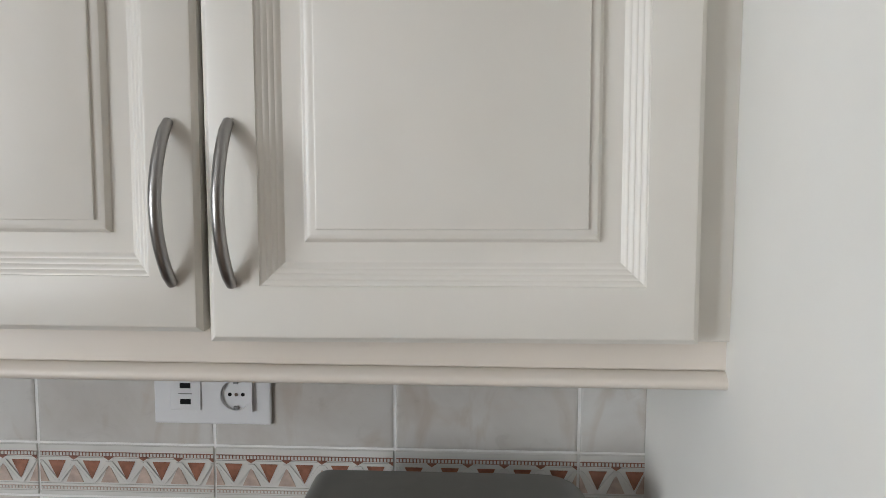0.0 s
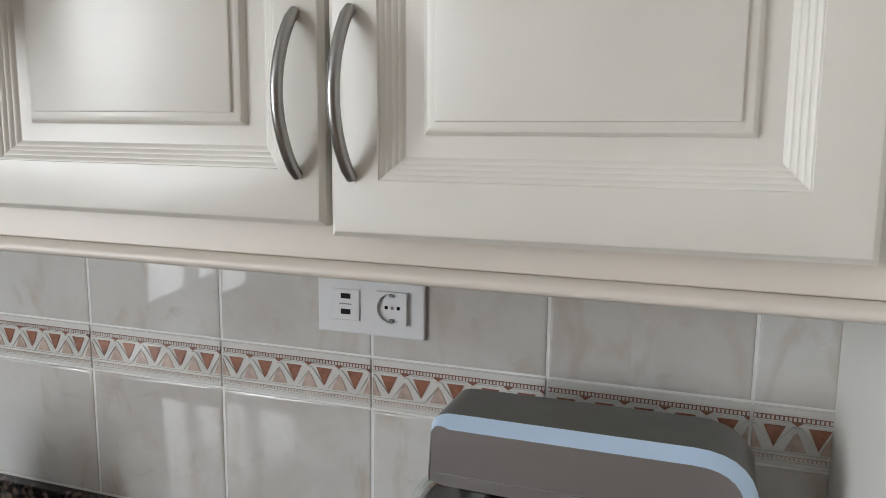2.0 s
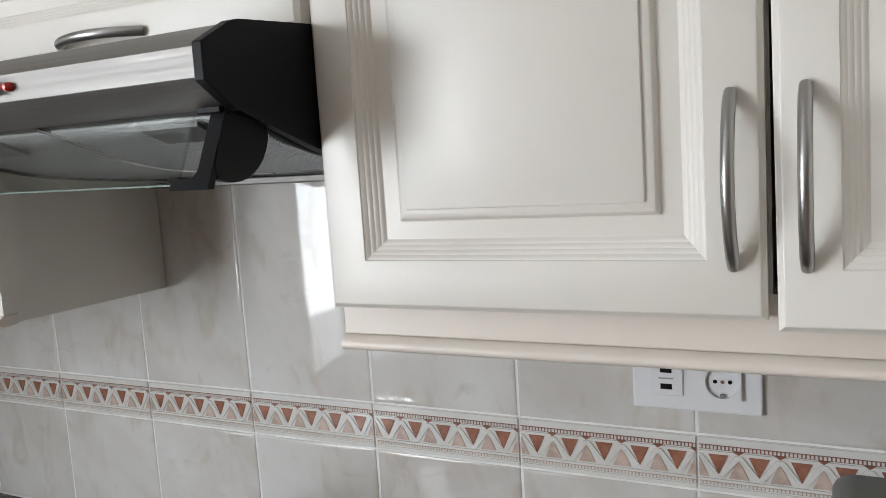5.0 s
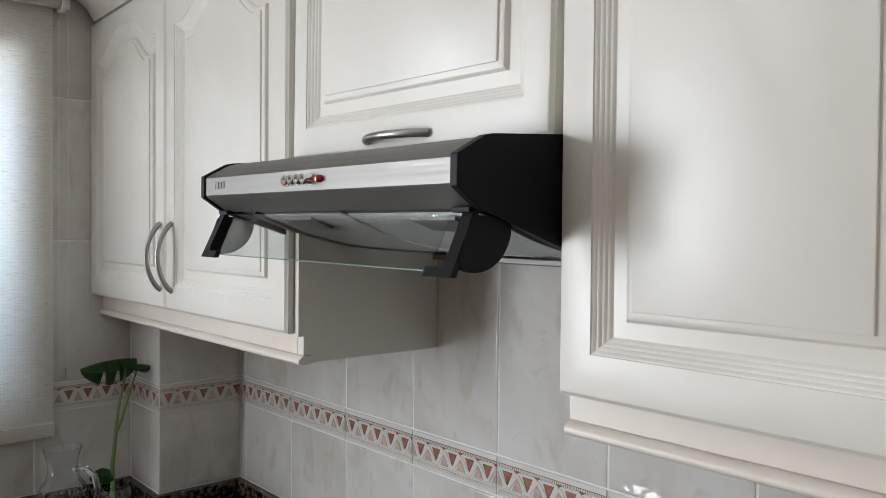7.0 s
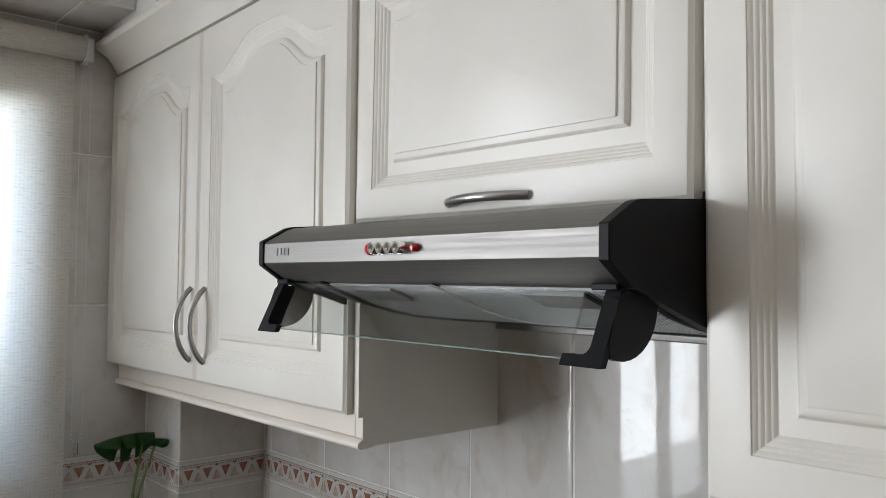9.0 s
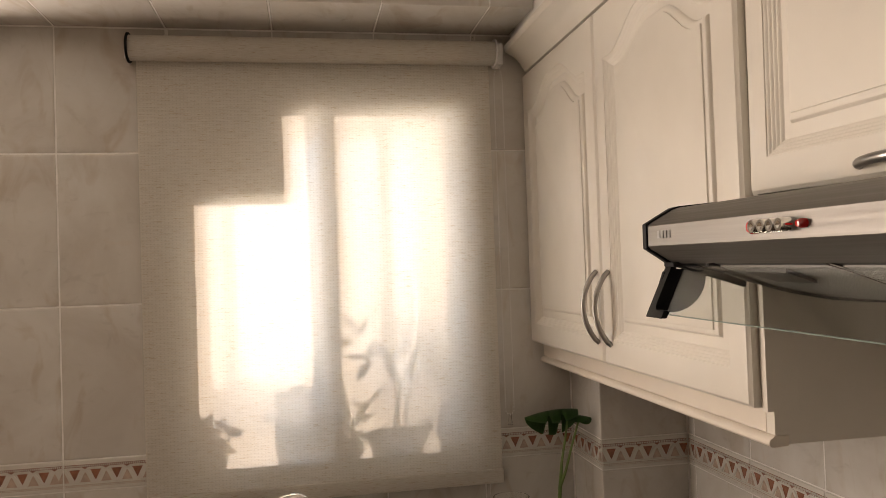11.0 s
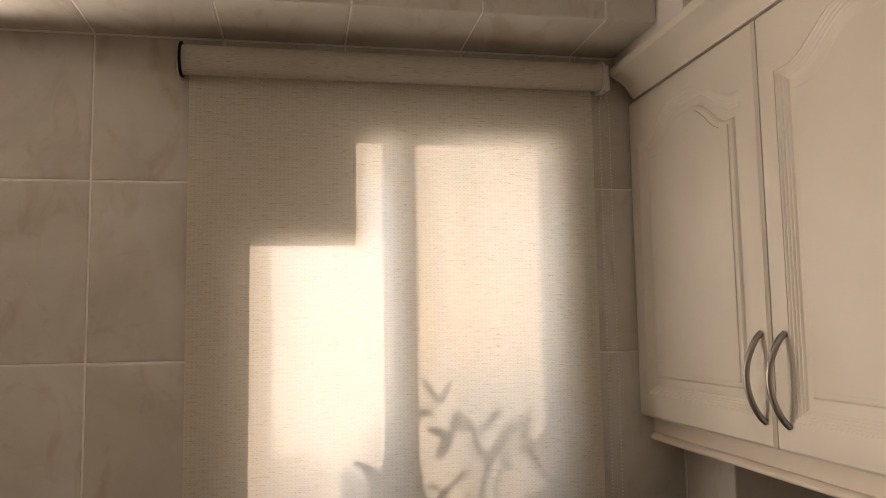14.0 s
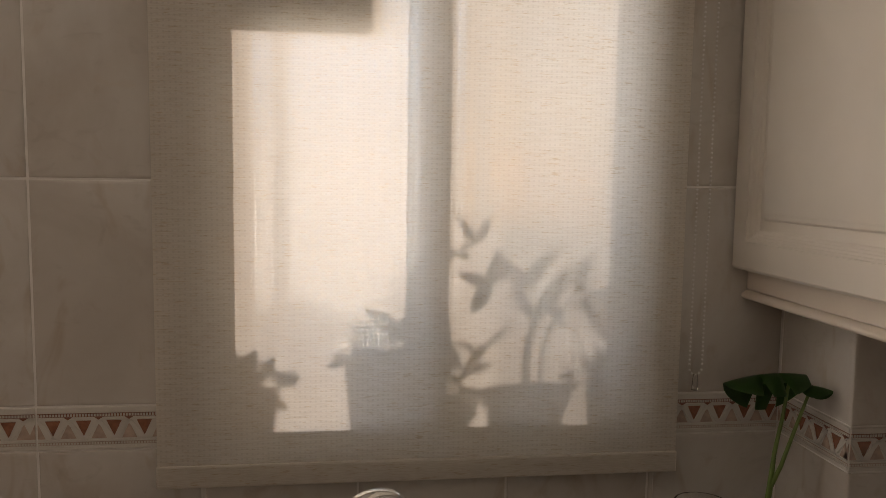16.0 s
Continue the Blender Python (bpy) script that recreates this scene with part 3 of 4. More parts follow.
# underside: tray, filters, lamp covers
UNDER = ((0.806, 1.6265), (0.825, 1.621), (0.86, 1.609), (0.90, 1.5945), (0.94, 1.585), (0.985, 1.577), (1.04, 1.572), (1.11, 1.567), (1.20, 1.563))


def on_under(y):
    """Height of the bowed underside."""
    for (ya, za), (yb, zb) in zip(UNDER, UNDER[1:]):
        if y <= yb:
            return za + (zb - za) * (y - ya) / (yb - ya)
    return UNDER[-1][1]


put(hood, "tray", prism(list(UNDER) + [(y, z + 0.006) for y, z in UNDER[::-1]], -1.13, -0.607), M_TRAY, smooth=40)
for x0, x1 in ((-1.078, -0.870), (-0.862, -0.622)):
    bm = bmesh.new()
    for i in range(72):
        ya = 0.828 + i * 0.0048
        box(bm, x0, x1, ya, ya + 0.0024, on_under(ya) - 0.0026, on_under(ya) + 0.001)
    for i in range(44):
        xa = x0 + i * (x1 - x0 - 0.002) / 43
        ys = [0.828 + 0.345 * k / 14 for k in range(15)]
        vs = [[bm.verts.new((xa + o, y, on_under(y) - 0.0032)) for o in (0, 0.0022)] for y in ys]
        for a, b in zip(vs, vs[1:]):
            bm.faces.new((a[0], a[1], b[1], b[0]))
    tagged(put(hood, "grease_filter", bm, M_FILTER, label="grey metal mesh grease filter"), kind="stuff")
for fx in (-1.03, -0.74):
    bm = prism([(0.832, on_under(0.832) - 0.007), (0.868, on_under(0.868) - 0.007), (0.868, on_under(0.868) - 0.003), (0.832, on_under(0.832) - 0.003)], fx, fx + 0.075)
    put(hood, "lamp_cover", bm, M_TRAY, label="grey plastic lamp cover")
for rx, r, m in ((-1.084, 0.0045, M_DARK), (-0.866, 0.0022, M_CHROME), (-0.612, 0.003, M_DARK)):
    put(hood, "filter_rim", tube([(rx, y, on_under(y) - 0.002) for y in (0.815 + 0.375 * k / 24 for k in range(25))], r, 8), m, smooth=60)
put(hood, "rear_rail", boxbm(-1.13, -0.588, 1.198, 1.238, 1.545, 1.556, bevel=0.002), M_STEEL)
# switches
for i in range(6):
    x = -0.906 + i * 0.0142 + (0.004 if i == 5 else 0)
    bm = bmesh.new()
    if i in (0, 5):
        k = 1.0 if i == 0 else 0.62
        lathe([(0.0072 * k, 0), (0.0072 * k, 0.006), (0.005 * k, 0.009), (0.001, 0.0095)], (0, 0, 0), 16, bm)
    else:
        lathe([(0.0068, 0), (0.0068, 0.012), (0.0058, 0.0155), (0.0035, 0.0155), (0.001, 0.012)], (0, 0, 0), 16, bm)
    bmesh.ops.rotate(bm, verts=bm.verts, cent=(0, 0, 0), matrix=Matrix.Rotation(radians(90), 3, "X"))
    bmesh.ops.translate(bm, verts=bm.verts, vec=(x, 0.769, 1.659))
    put(hood, "switch", bm, M_RED if i in (0, 5) else M_CHROME, label="red switch" if i in (0, 5) else "chrome push button", smooth=40)
# maker's mark as plain strokes
bm = bmesh.new()
for k in range(4):
    box(bm, -1.118 + k * 0.0088, -1.1115 + k * 0.0088, 0.7675, 0.7684, 1.655, 1.6645)
put(hood, "maker_mark", bm, M_GREY)
# visor arms and glass
CX = -0.878
LEAN = 0.47


def visor_arm(side):
    """A slim leaning arm with a foot that grips the glass, and a round hinge plate behind it."""
    def px(x):
        return x if side > 0 else 2 * CX - x

    pts = rounded_foot()
    bm = bmesh.new()
    fr = [bm.verts.new((px(x), 0.7665 + (z - 1.555) * LEAN, z)) for x, z in pts]
    bk = [bm.verts.new((px(x), 0.7745 + (z - 1.555) * LEAN, z)) for x, z in pts]
    bm.faces.new(fr)
    bm.faces.new(bk[::-1])
    for k in range(len(pts)):
        bm.faces.new((fr[k], bk[k], bk[(k + 1) % len(pts)], fr[(k + 1) % len(pts)]))
    arm = put(hood, "visor_arm", bm, M_BLACK, label="black plastic visor arm")
    xd = px(-0.601)
    disc = [(0.792, 1.612), (0.800, 1.6165)] + [(0.800 + 0.050 * math.cos(a), 1.606 + 0.047 * math.sin(a)) for a in (radians(8 - 11 * i) for i in range(12))] + [(0.778, 1.574)]
    put(hood, "hinge_disc", prism(disc, xd - 0.003, xd + 0.003), M_BLACK, arm)
    put(hood, "hinge_lug", boxbm(min(xd, px(-0.628)), max(xd, px(-0.628)), 0.793, 0.812, 1.6185, 1.6245, bevel=0.001, seg=1), M_BLACK, arm)


def rounded_foot():
    """Outline of the arm seen from the front: a foot turned inwards, a fillet, the slim shank."""
    fillet = [(-0.6225 + 0.009 * math.sin(a) - 0.0005, 1.5735 - 0.009 * math.cos(a)) for a in (math.pi / 2 * i / 5 for i in range(6))]
    return [(-0.641, 1.555), (-0.641, 1.5645)] + fillet + [(-0.6145, 1.623), (-0.599, 1.623), (-0.5985, 1.555)]


visor_arm(1)
visor_arm(-1)
bm = bmesh.new()
n = 24
rows = []
for i in range(n + 1):
    u = i / n
    x = -1.116 + 0.476 * u
    rows.append([(x, 0.775, 1.5605), (x, 0.801, 1.619), (x, 0.805, 1.617), (x, 0.779, 1.5605)])
vr = [[bm.verts.new(p) for p in r] for r in rows]
for a, b in zip(vr, vr[1:]):
    for k in range(4):
        bm.faces.new((a[k], a[(k + 1) % 4], b[(k + 1) % 4], b[k]))
bm.faces.new(vr[0]); bm.faces.new(vr[-1][::-1])
gl = put(hood, "visor_glass", bm, M_VISOR, label="clear glass visor")
gl.visible_shadow = False
put(hood, "glass_edge", tube([(-1.116, 0.777, 1.5595), (-0.640, 0.777, 1.5595)], 0.0008, 6), M_GLASSEDGE, gl, "pale green cut glass edge")

# ---- blinds ----
def roller_blind(name, y0, y1, ztop, zbot, chain_y, zc_low, label):
    b = thing(name, label, "roller blind", "window blinds", (WALL_X + 0.04, (y0 + y1) / 2, zbot))
    xf = WALL_X + 0.022
    xr, r = WALL_X + 0.042, 0.030
    zr = ztop - r
    bm = tube([(xr, y0 - 0.004 + (y1 - y0 + 0.008) * i / 8, zr) for i in range(9)], r, 28)
    put(b, "roller", bm, M_ROLL, label="rolled linen-look fabric", smooth=40)
    bm = bmesh.new()
    ny, nz = 24, 40
    vv = []
    for i in range(ny + 1):
        col = []
        for j in range(nz + 1):
            z = zbot + (zr - zbot) * j / nz
            y = y0 + 0.006 + (y1 - y0 - 0.012) * i / ny
            wob = 0.0016 * math.sin(y * 9 + 1.3) * (1 - j / nz)
            col.append(bm.verts.new((xf + wob - (0.008 if j == nz else 0), y, z)))
        vv.append(col)
    for i in range(ny):
        for j in range(nz):
            bm.faces.new((vv[i][j], vv[i + 1][j], vv[i + 1][j + 1], vv[i][j + 1]))
    put(b, "fabric", bm, M_FABRIC, label="translucent linen-look fabric", smooth=60)
    put(b, "hem_bar", boxbm(xf - 0.004, xf + 0.005, y0 + 0.004, y1 - 0.004, zbot - 0.001, zbot + 0.036, bevel=0.003), M_ROLL, label="fabric-wrapped bottom bar")
    for ye, s in ((y0 - 0.004, -1), (y1 + 0.004, 1)):
        bm = bmesh.new()
        lathe([(0.036, 0), (0.036, 0.004), (0.032, 0.006), (0.004, 0.006)], (0, 0, 0), 28, bm)
        bmesh.ops.rotate(bm, verts=bm.verts, cent=(0, 0, 0), matrix=Matrix.Rotation(radians(-90 * s), 3, "X"))
        bmesh.ops.translate(bm, verts=bm.verts, vec=(xr, ye, zr))
        put(b, "end_disc", bm, M_BLACK if s < 0 else M_PLASTIC, smooth=30)
        put(b, "bracket", boxbm(WALL_X + 0.0005, xr + 0.012, ye + 0.007 * s - 0.0035, ye + 0.007 * s + 0.0035 + (0.012 if s > 0 else 0), zr - 0.03, zr + 0.026, bevel=0.003), M_PLASTIC)
    # bead chain loop
    zc = zc_low
    beads = bmesh.new()
    loop = []
    zt = zr - 0.01
    step = 0.0075
    k = int((zt - zc - 0.01) / step)
    for i in range(k):
        z = zt - i * step
        w = 0.011 if z < zt - 0.06 else 0.011 * (zt - z) / 0.06
        loop.append((xr + 0.006, chain_y - w, z))
        loop.append((xr + 0.006, chain_y + w, z))
    for i in range(5):
        a = math.pi * (i + 0.5) / 5
        loop.append((xr + 0.006, chain_y + 0.011 * math.cos(a), zc + 0.012 - 0.012 * math.sin(a)))
    for p in loop:
        bmesh.ops.create_icosphere(beads, subdivisions=1, radius=0.0020, matrix=Matrix.Translation(p))
    put(b, "bead_chain", beads, M_PLASTIC, label="white bead chain loop", smooth=80)
    put(b, "chain_weight", tube([(xr + 0.006, chain_y, zc), (xr + 0.006, chain_y, zc - 0.026)], [0.004, 0.006], 10), M_GLASS)
    return b


roller_blind("roller_blind", -0.052, 0.824, 2.203, 1.076, 0.836, 1.252, "linen-look roller blind lowered over the sunlit window")
roller_blind("roller_blind", -1.82, -0.452, 2.196, 0.70, -0.428, 1.232, "linen-look roller blind lowered over the second window")

# ---- worktop ----
wt = thing("worktop", "polished dark brown granite worktop with an upstand", "worktop", loc=(-0.9, 0.93, 0.84))
put(wt, "slab", boxbm(WALL_X + 0.001, EAST_X + 0.002, 0.61, WALL_Y - 0.001, 0.848, TOP, bevel=0.003), M_GRANITE)
put(wt, "slab", boxbm(WALL_X + 0.001, -1.53, -1.6, 0.609, 0.848, TOP, bevel=0.003), M_GRANITE)
put(wt, "upstand", boxbm(P_X + 0.001, EAST_X + 0.002, WALL_Y - 0.021, WALL_Y - 0.001, TOP + 0.001, 0.931, bevel=0.0015), M_GRANITE)
put(wt, "upstand", boxbm(P_X + 0.0005, P_X + 0.020, P_Y - 0.02, WALL_Y - 0.022, TOP + 0.001, 0.931, bevel=0.0015), M_GRANITE)
put(wt, "upstand", boxbm(WALL_X + 0.021, P_X, P_Y - 0.02, P_Y - 0.001, TOP + 0.001, 0.931, bevel=0.0015), M_GRANITE)
put(wt, "upstand", boxbm(WALL_X + 0.001, WALL_X + 0.020, -0.47, P_Y - 0.001, TOP + 0.001, 0.931, bevel=0.0015), M_GRANITE)
for n, (a, b, c, d) in enumerate(((P_X + 0.01, EAST_X - 0.002, 0.66, WALL_Y - 0.002), (WALL_X + 0.002, -1.58, -1.58, 0.64))):
    base = thing("base_cupboard", "cream painted base cupboards under the worktop", "cupboard", "base cupboards", ((a + b) / 2, (c + d) / 2, 0))
    put(base, "body", boxbm(a, b, c, d, 0.1, 0.847, bevel=0.002), M_CAB)
    put(base, "plinth", boxbm(a + 0.04, b - 0.04, c + 0.04, d, 0.0, 0.0995), M_CAB)

# ---- double socket ----
so = thing("wall_socket", "white double wall plate with two charging ports and a socket", "socket", loc=(-0.29, 1.236, 1.238))
y = 1.2335
put(so, "plate", boxbm(-0.3665, -0.214, y, 1.2395, 1.2375, 1.319, bevel=0.0025), M_PLASTIC)
mod = put(so, "charger_module", boxbm(-0.3445, -0.3045, y - 0.0022, y - 0.0002, 1.256, 1.298, bevel=0.0008, seg=1), M_PLASTIC)
for z in (1.264, 1.285):
    put(so, "port", boxbm(-0.3315, -0.3175, y - 0.0027, y - 0.0021, z, z + 0.007, bevel=0.0002, seg=1), M_BLACK, mod)
put(so, "print", boxbm(-0.3335, -0.316, y - 0.0026, y - 0.0022, 1.2772, 1.2786), M_GREY, mod)
bm = bmesh.new()
sx, sz, rr = -0.2585, 1.2775, 0.0195
n = 32
sq = [(sx + 0.0215 * max(-1, min(1, 1.42 * math.cos(2 * math.pi * k / n))), sz + 0.0215 * max(-1, min(1, 1.42 * math.sin(2 * math.pi * k / n)))) for k in range(n)]
ci = [(sx + rr * math.cos(2 * math.pi * k / n), sz + rr * math.sin(2 * math.pi * k / n)) for k in range(n)]
rings = [[bm.verts.new((px, y - 0.0002, pz)) for px, pz in sq], [bm.verts.new((px, y - 0.0055, pz)) for px, pz in sq], [bm.verts.new((px, y - 0.0055, pz)) for px, pz in ci], [bm.verts.new((px * 0.97 + sx * 0.03, y - 0.0006, pz * 0.97 + sz * 0.03)) for px, pz in ci]]
for a, b in zip(rings, rings[1:]):
    for k in range(n):
        bm.faces.new((a[k], a[(k + 1) % n], b[(k + 1) % n], b[k]))
bm.faces.new(rings[-1])
mod = put(so, "socket_well", bm, M_PLASTIC, smooth=30)
for dx in (-0.0085, 0.0085):
    put(so, "pin_hole", tube([(sx + dx, y - 0.0004, sz), (sx + dx, y - 0.0010, sz)], 0.0025, 12), M_BLACK, mod)
put(so, "screw", tube([(sx, y - 0.0004, sz), (sx, y - 0.0016, sz)], 0.0023, 12), M_CHROME, mod)
for dz, s in ((-0.0165, 1), (0.0165, -1)):
    put(so, "earth_clip", boxbm(sx - 0.003, sx + 0.003, y - 0.0045, y - 0.0007, sz + dz - 0.002, sz + dz + 0.002, bevel=0.0005, seg=1), M_GREY, mod)

# ---- stand mixer ----
mx = thing("stand_mixer", "silver stand mixer with a glass-lidded steel bowl", "mixer", loc=(0.03, 1.1, TOP))
XL, XR, YF, YB, ZT = -0.142, 0.183, 1.050, 1.162, 1.215
ZB = 1.139


def rounded(pts, r, seg=6):
    """A polygon with its corners rounded, r per corner."""
    out = []
    n = len(pts)
    for i, p in enumerate(pts):
        p, a, b = Vector(p), Vector(pts[i - 1]), Vector(pts[(i + 1) % n])
        q = r[i]
        if q <= 0:
            out.append(tuple(p))
            continue
        s, e = p + (a - p).normalized() * q, p + (b - p).normalized() * q
        for k in range(seg + 1):
            u = k / seg
            out.append(tuple(s * (1 - u) ** 2 + p * 2 * u * (1 - u) + e * u * u))
    return out


# head seen from the front: long box with a rounded upper corner and a wide chamfer along the upper edge
front = rounded([(XL, ZB + 0.006), (XL + 0.012, ZB), (0.085, ZB - 0.004), (XR, ZB - 0.004), (XR, ZT), (XL, ZT)], [0.004, 0.01, 0, 0, 0.062, 0.024], 8)
CH = 0.0125


def keep(p):
    if p[0] > 0.1 and p[1] > ZB:
        return 1.0
    if p[1] < ZB + 0.02:
        return 0.15
    return 0.35 + 0.65 * min(1.0, max(0.0, (p[0] - XL) / 0.024))


def head_ring(d, yy):
    ins = inset(front, d)
    return [(p[0] + (q.x - p[0]) * k, yy, p[1] + (q.y - p[1]) * k) for p, q, k in ((p, q, keep(p)) for p, q in zip(front, ins))]


layers = [(0.016, YB), (0.0, YB - 0.016), (0.0, YF + CH), (CH, YF)]
rings = [head_ring(d, yy) for d, yy in layers]
n = len(front)


def skin(pick, ends):
    bm = bmesh.new()
    vr = [[bm.verts.new(p) for p in r] for r in rings]
    for li in range(len(rings) - 1):
        for k in range(n):
            zz = min(front[k][1], front[(k + 1) % n][1])
            if pick(li, zz, front[k][0]):
                bm.faces.new((vr[li][k], vr[li][(k + 1) % n], vr[li + 1][(k + 1) % n], vr[li + 1][k]))
    if ends:
        bm.faces.new(vr[0][::-1])
        bm.faces.new(vr[-1])
    bmesh.ops.delete(bm, geom=[v for v in bm.verts if not v.link_faces], context="VERTS")
    return bm


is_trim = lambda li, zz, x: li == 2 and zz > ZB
is_top = lambda li, zz, x: li < 2 and zz > ZT - 0.035
head = put(mx, "head", skin(lambda li, zz, x: not is_trim(li, zz, x) and not is_top(li, zz, x), True), M_SILVER, smooth=12)
put(mx, "bevel_trim", skin(is_trim, False), M_RIM_SKYTINT, head, "polished bevel trim with its sky reflection painted in pale blue", smooth=30)
put(mx, "top_skin", skin(is_top, False), M_SILVER_TOP, head, "matt grey top", smooth=30)
put(mx, "column", boxbm(0.078, XR - 0.001, YF + 0.003, YB - 0.006, TOP + 0.03, ZB - 0.0045, bevel=0.003, seg=2), M_SILVER, label="silver column")
bm = bmesh.new()
ring = [(XR - 0.012, YF + 0.0024), (XR + 0.0004, YF + 0.0135), (XR - 0.002, YF + 0.016), (XR - 0.014, YF + 0.005)]
lo, hi = ([bm.verts.new((px, py, pz)) for px, py in ring] for pz in (TOP + 0.034, ZB - 0.005))
for k in range(4):
    bm.faces.new((lo[k], lo[(k + 1) % 4], hi[(k + 1) % 4], hi[k]))
bm.faces.new(lo[::-1])
bm.faces.new(hi)
# same pale blue as the head's bevel, a sky reflection put into the colour
put(mx, "column_trim", bm, M_RIM_SKYTINT, label="polished bevel trim with its sky reflection painted in pale blue")
put(mx, "base", boxbm(XL - 0.02, XR + 0.004, YF - 0.03, YB + 0.02, TOP, TOP + 0.032, bevel=0.01, seg=3), M_SILVER)
put(mx, "under_head", prism([(YF + 0.012, ZB - 0.003), (YB - 0.02, ZB - 0.003), (YB - 0.03, ZB - 0.016), (YF + 0.03, ZB - 0.016)], XL + 0.03, 0.076), M_BLACK)
bm = bmesh.new()
for yy in (YF + 0.004, YB - 0.012):
    arc = [bm.verts.new((0.028 + 0.05 * math.sin(a), yy, ZB - 0.054 + 0.05 * math.cos(a))) for a in [math.pi / 2 * i / 12 for i in range(13)]]
    corner = bm.verts.new((0.0785, yy, ZB - 0.004))
    for a, b in zip(arc, arc[1:]):
        bm.faces.new((corner, a, b) if yy > 1.1 else (corner, b, a))
    if yy > 1.1:
        for i in range(12):
            bm.faces.new((first[i], first[i + 1], arc[i + 1], arc[i]))
    first = arc
put(mx, "neck", bm, M_SILVER, smooth=30)
put(mx, "seam", boxbm(XL + 0.006, XR - 0.002, YF - 0.0004, YF + 0.002, ZB + 0.0135, ZB + 0.0145), M_GREY, head, "fine dark seam round the head")
put(mx, "planet_hub", lathe([(0.04, 1.105), (0.046, 1.108), (0.048, 1.116), (0.044, 1.119), (0.05, 1.122), (0.052, 1.13)], (-0.045, 1.106, 0), 36), M_CHROME, smooth=40)
badge = put(mx, "badge", boxbm(0.102, 0.143, YF + 0.0005, YF + 0.0035, 1.089, 1.104, bevel=0.001, seg=1), M_BLACK, label="black maker's badge")
bm = bmesh.new()
for i in range(6):
    box(bm, 0.1055 + i * 0.0058, 0.1098 + i * 0.0058, YF + 0.0001, YF + 0.0006, 1.0935, 1.0995)
put(mx, "badge_mark", bm, M_PLASTIC, badge)
BC = (-0.045, 1.106, 0.0)
put(mx, "bowl", lathe([(0.06, TOP + 0.034), (0.075, TOP + 0.04), (0.104, TOP + 0.09), (0.112, TOP + 0.16), (0.118, 1.098), (0.121, 1.101), (0.116, 1.100), (0.110, TOP + 0.16), (0.10, TOP + 0.09), (0.07, TOP + 0.045)], BC, 48), M_CHROME, smooth=40, label="polished steel bowl")
lid = put(mx, "splash_lid", lathe([(0.124, 1.096), (0.128, 1.101), (0.128, 1.107), (0.124, 1.112), (0.112, 1.117), (0.09, 1.120), (0.062, 1.121), (0.062, 1.118), (0.09, 1.117), (0.111, 1.114), (0.121, 1.109), (0.124, 1.104), (0.1225, 1.096)], BC, 56, closed=True), M_VISOR, smooth=40, label="clear plastic splash lid")
lid.visible_shadow = False
bm = tube([(-0.160, 1.08, 1.066), (-0.176, 1.07, 1.070), (-0.190, 1.065, 1.064), (-0.197, 1.062, 1.04), (-0.19, 1.065, 1.0), (-0.158, 1.08, 0.985)], [0.006, 0.008, 0.009, 0.009, 0.008, 0.006], 12)
put(mx, "bowl_handle", bm, M_CHROME, smooth=40)

# ---- saucepan ----
pan = thing("saucepan", "stainless steel saucepan with a loop handled lid on the hob", "saucepan", loc=(-0.957, 0.98, TOP))
put(pan, "body", lathe([(0.085, TOP), (0.09, TOP + 0.004), (0.092, TOP + 0.1630), (0.094, TOP + 0.1660)], (-0.957, 0.98, 0), 40), M_CHROME, smooth=40)
lidp = put(pan, "lid", lathe([(0.095, TOP + 0.1665), (0.094, TOP + 0.1700), (0.06, TOP + 0.1800), (0.02, TOP + 0.1840)], (-0.957, 0.98, 0), 40), M_CHROME, smooth=40)
put(pan, "lid_loop", tube([(-0.987 + 0.06 * i / 10, 0.98, TOP + 0.178 + 0.056 * math.sin(math.pi * i / 10) ** 0.6) for i in range(11)], 0.006, 12), M_CHROME, lidp, smooth=40)

# ---- window-side things ----
jug = thing("glass_jug", "cut glass water jug on the worktop by the window", "jug", loc=(-2.0, 0.80, TOP))
prof_o = [(0.052, 0.0), (0.058, 0.006), (0.070, 0.05), (0.074, 0.085), (0.064, 0.115), (0.050, 0.135), (0.044, 0.155), (0.046, 0.175), (0.053, 0.195), (0.058, 0.208)]
prof_i = [(r - 0.0035, z + (0.006 if z < 0.02 else 0)) for r, z in prof_o[::-1]]
prof_i[-1] = (0.01, 0.008)
prof_o, prof_i = [(r * 0.74, z * 0.97) for r, z in prof_o], [(r * 0.74, z * 0.97) for r, z in prof_i]
bm = lathe([(r, TOP + z) for r, z in prof_o + prof_i], (-2.0, 0.80, 0), 40)
for v in bm.verts:
    r = math.hypot(v.co.x + 2.0, v.co.y - 0.80)
    if TOP + 0.01 < v.co.z < TOP + 0.125 and r > 0.040:
        a = math.atan2(v.co.y - 0.80, v.co.x + 2.0)
        k = 1 + 0.045 * math.cos(10 * a + 18 * v.co.z)
        v.co.x, v.co.y = -2.0 + (v.co.x + 2.0) * k, 0.80 + (v.co.y - 0.80) * k
body = put(jug, "body", bm, M_GLASS, smooth=40)
body.visible_shadow = False
hp = [(-1.97, 0.818, TOP + 0.155), (-1.945, 0.834, TOP + 0.160), (-1.922, 0.848, TOP + 0.145), (-1.915, 0.853, TOP + 0.11), (-1.924, 0.847, TOP + 0.075), (-1.95, 0.831, TOP + 0.055)]
put(jug, "handle", tube(hp, 0.007, 12), M_GLASS, smooth=60)

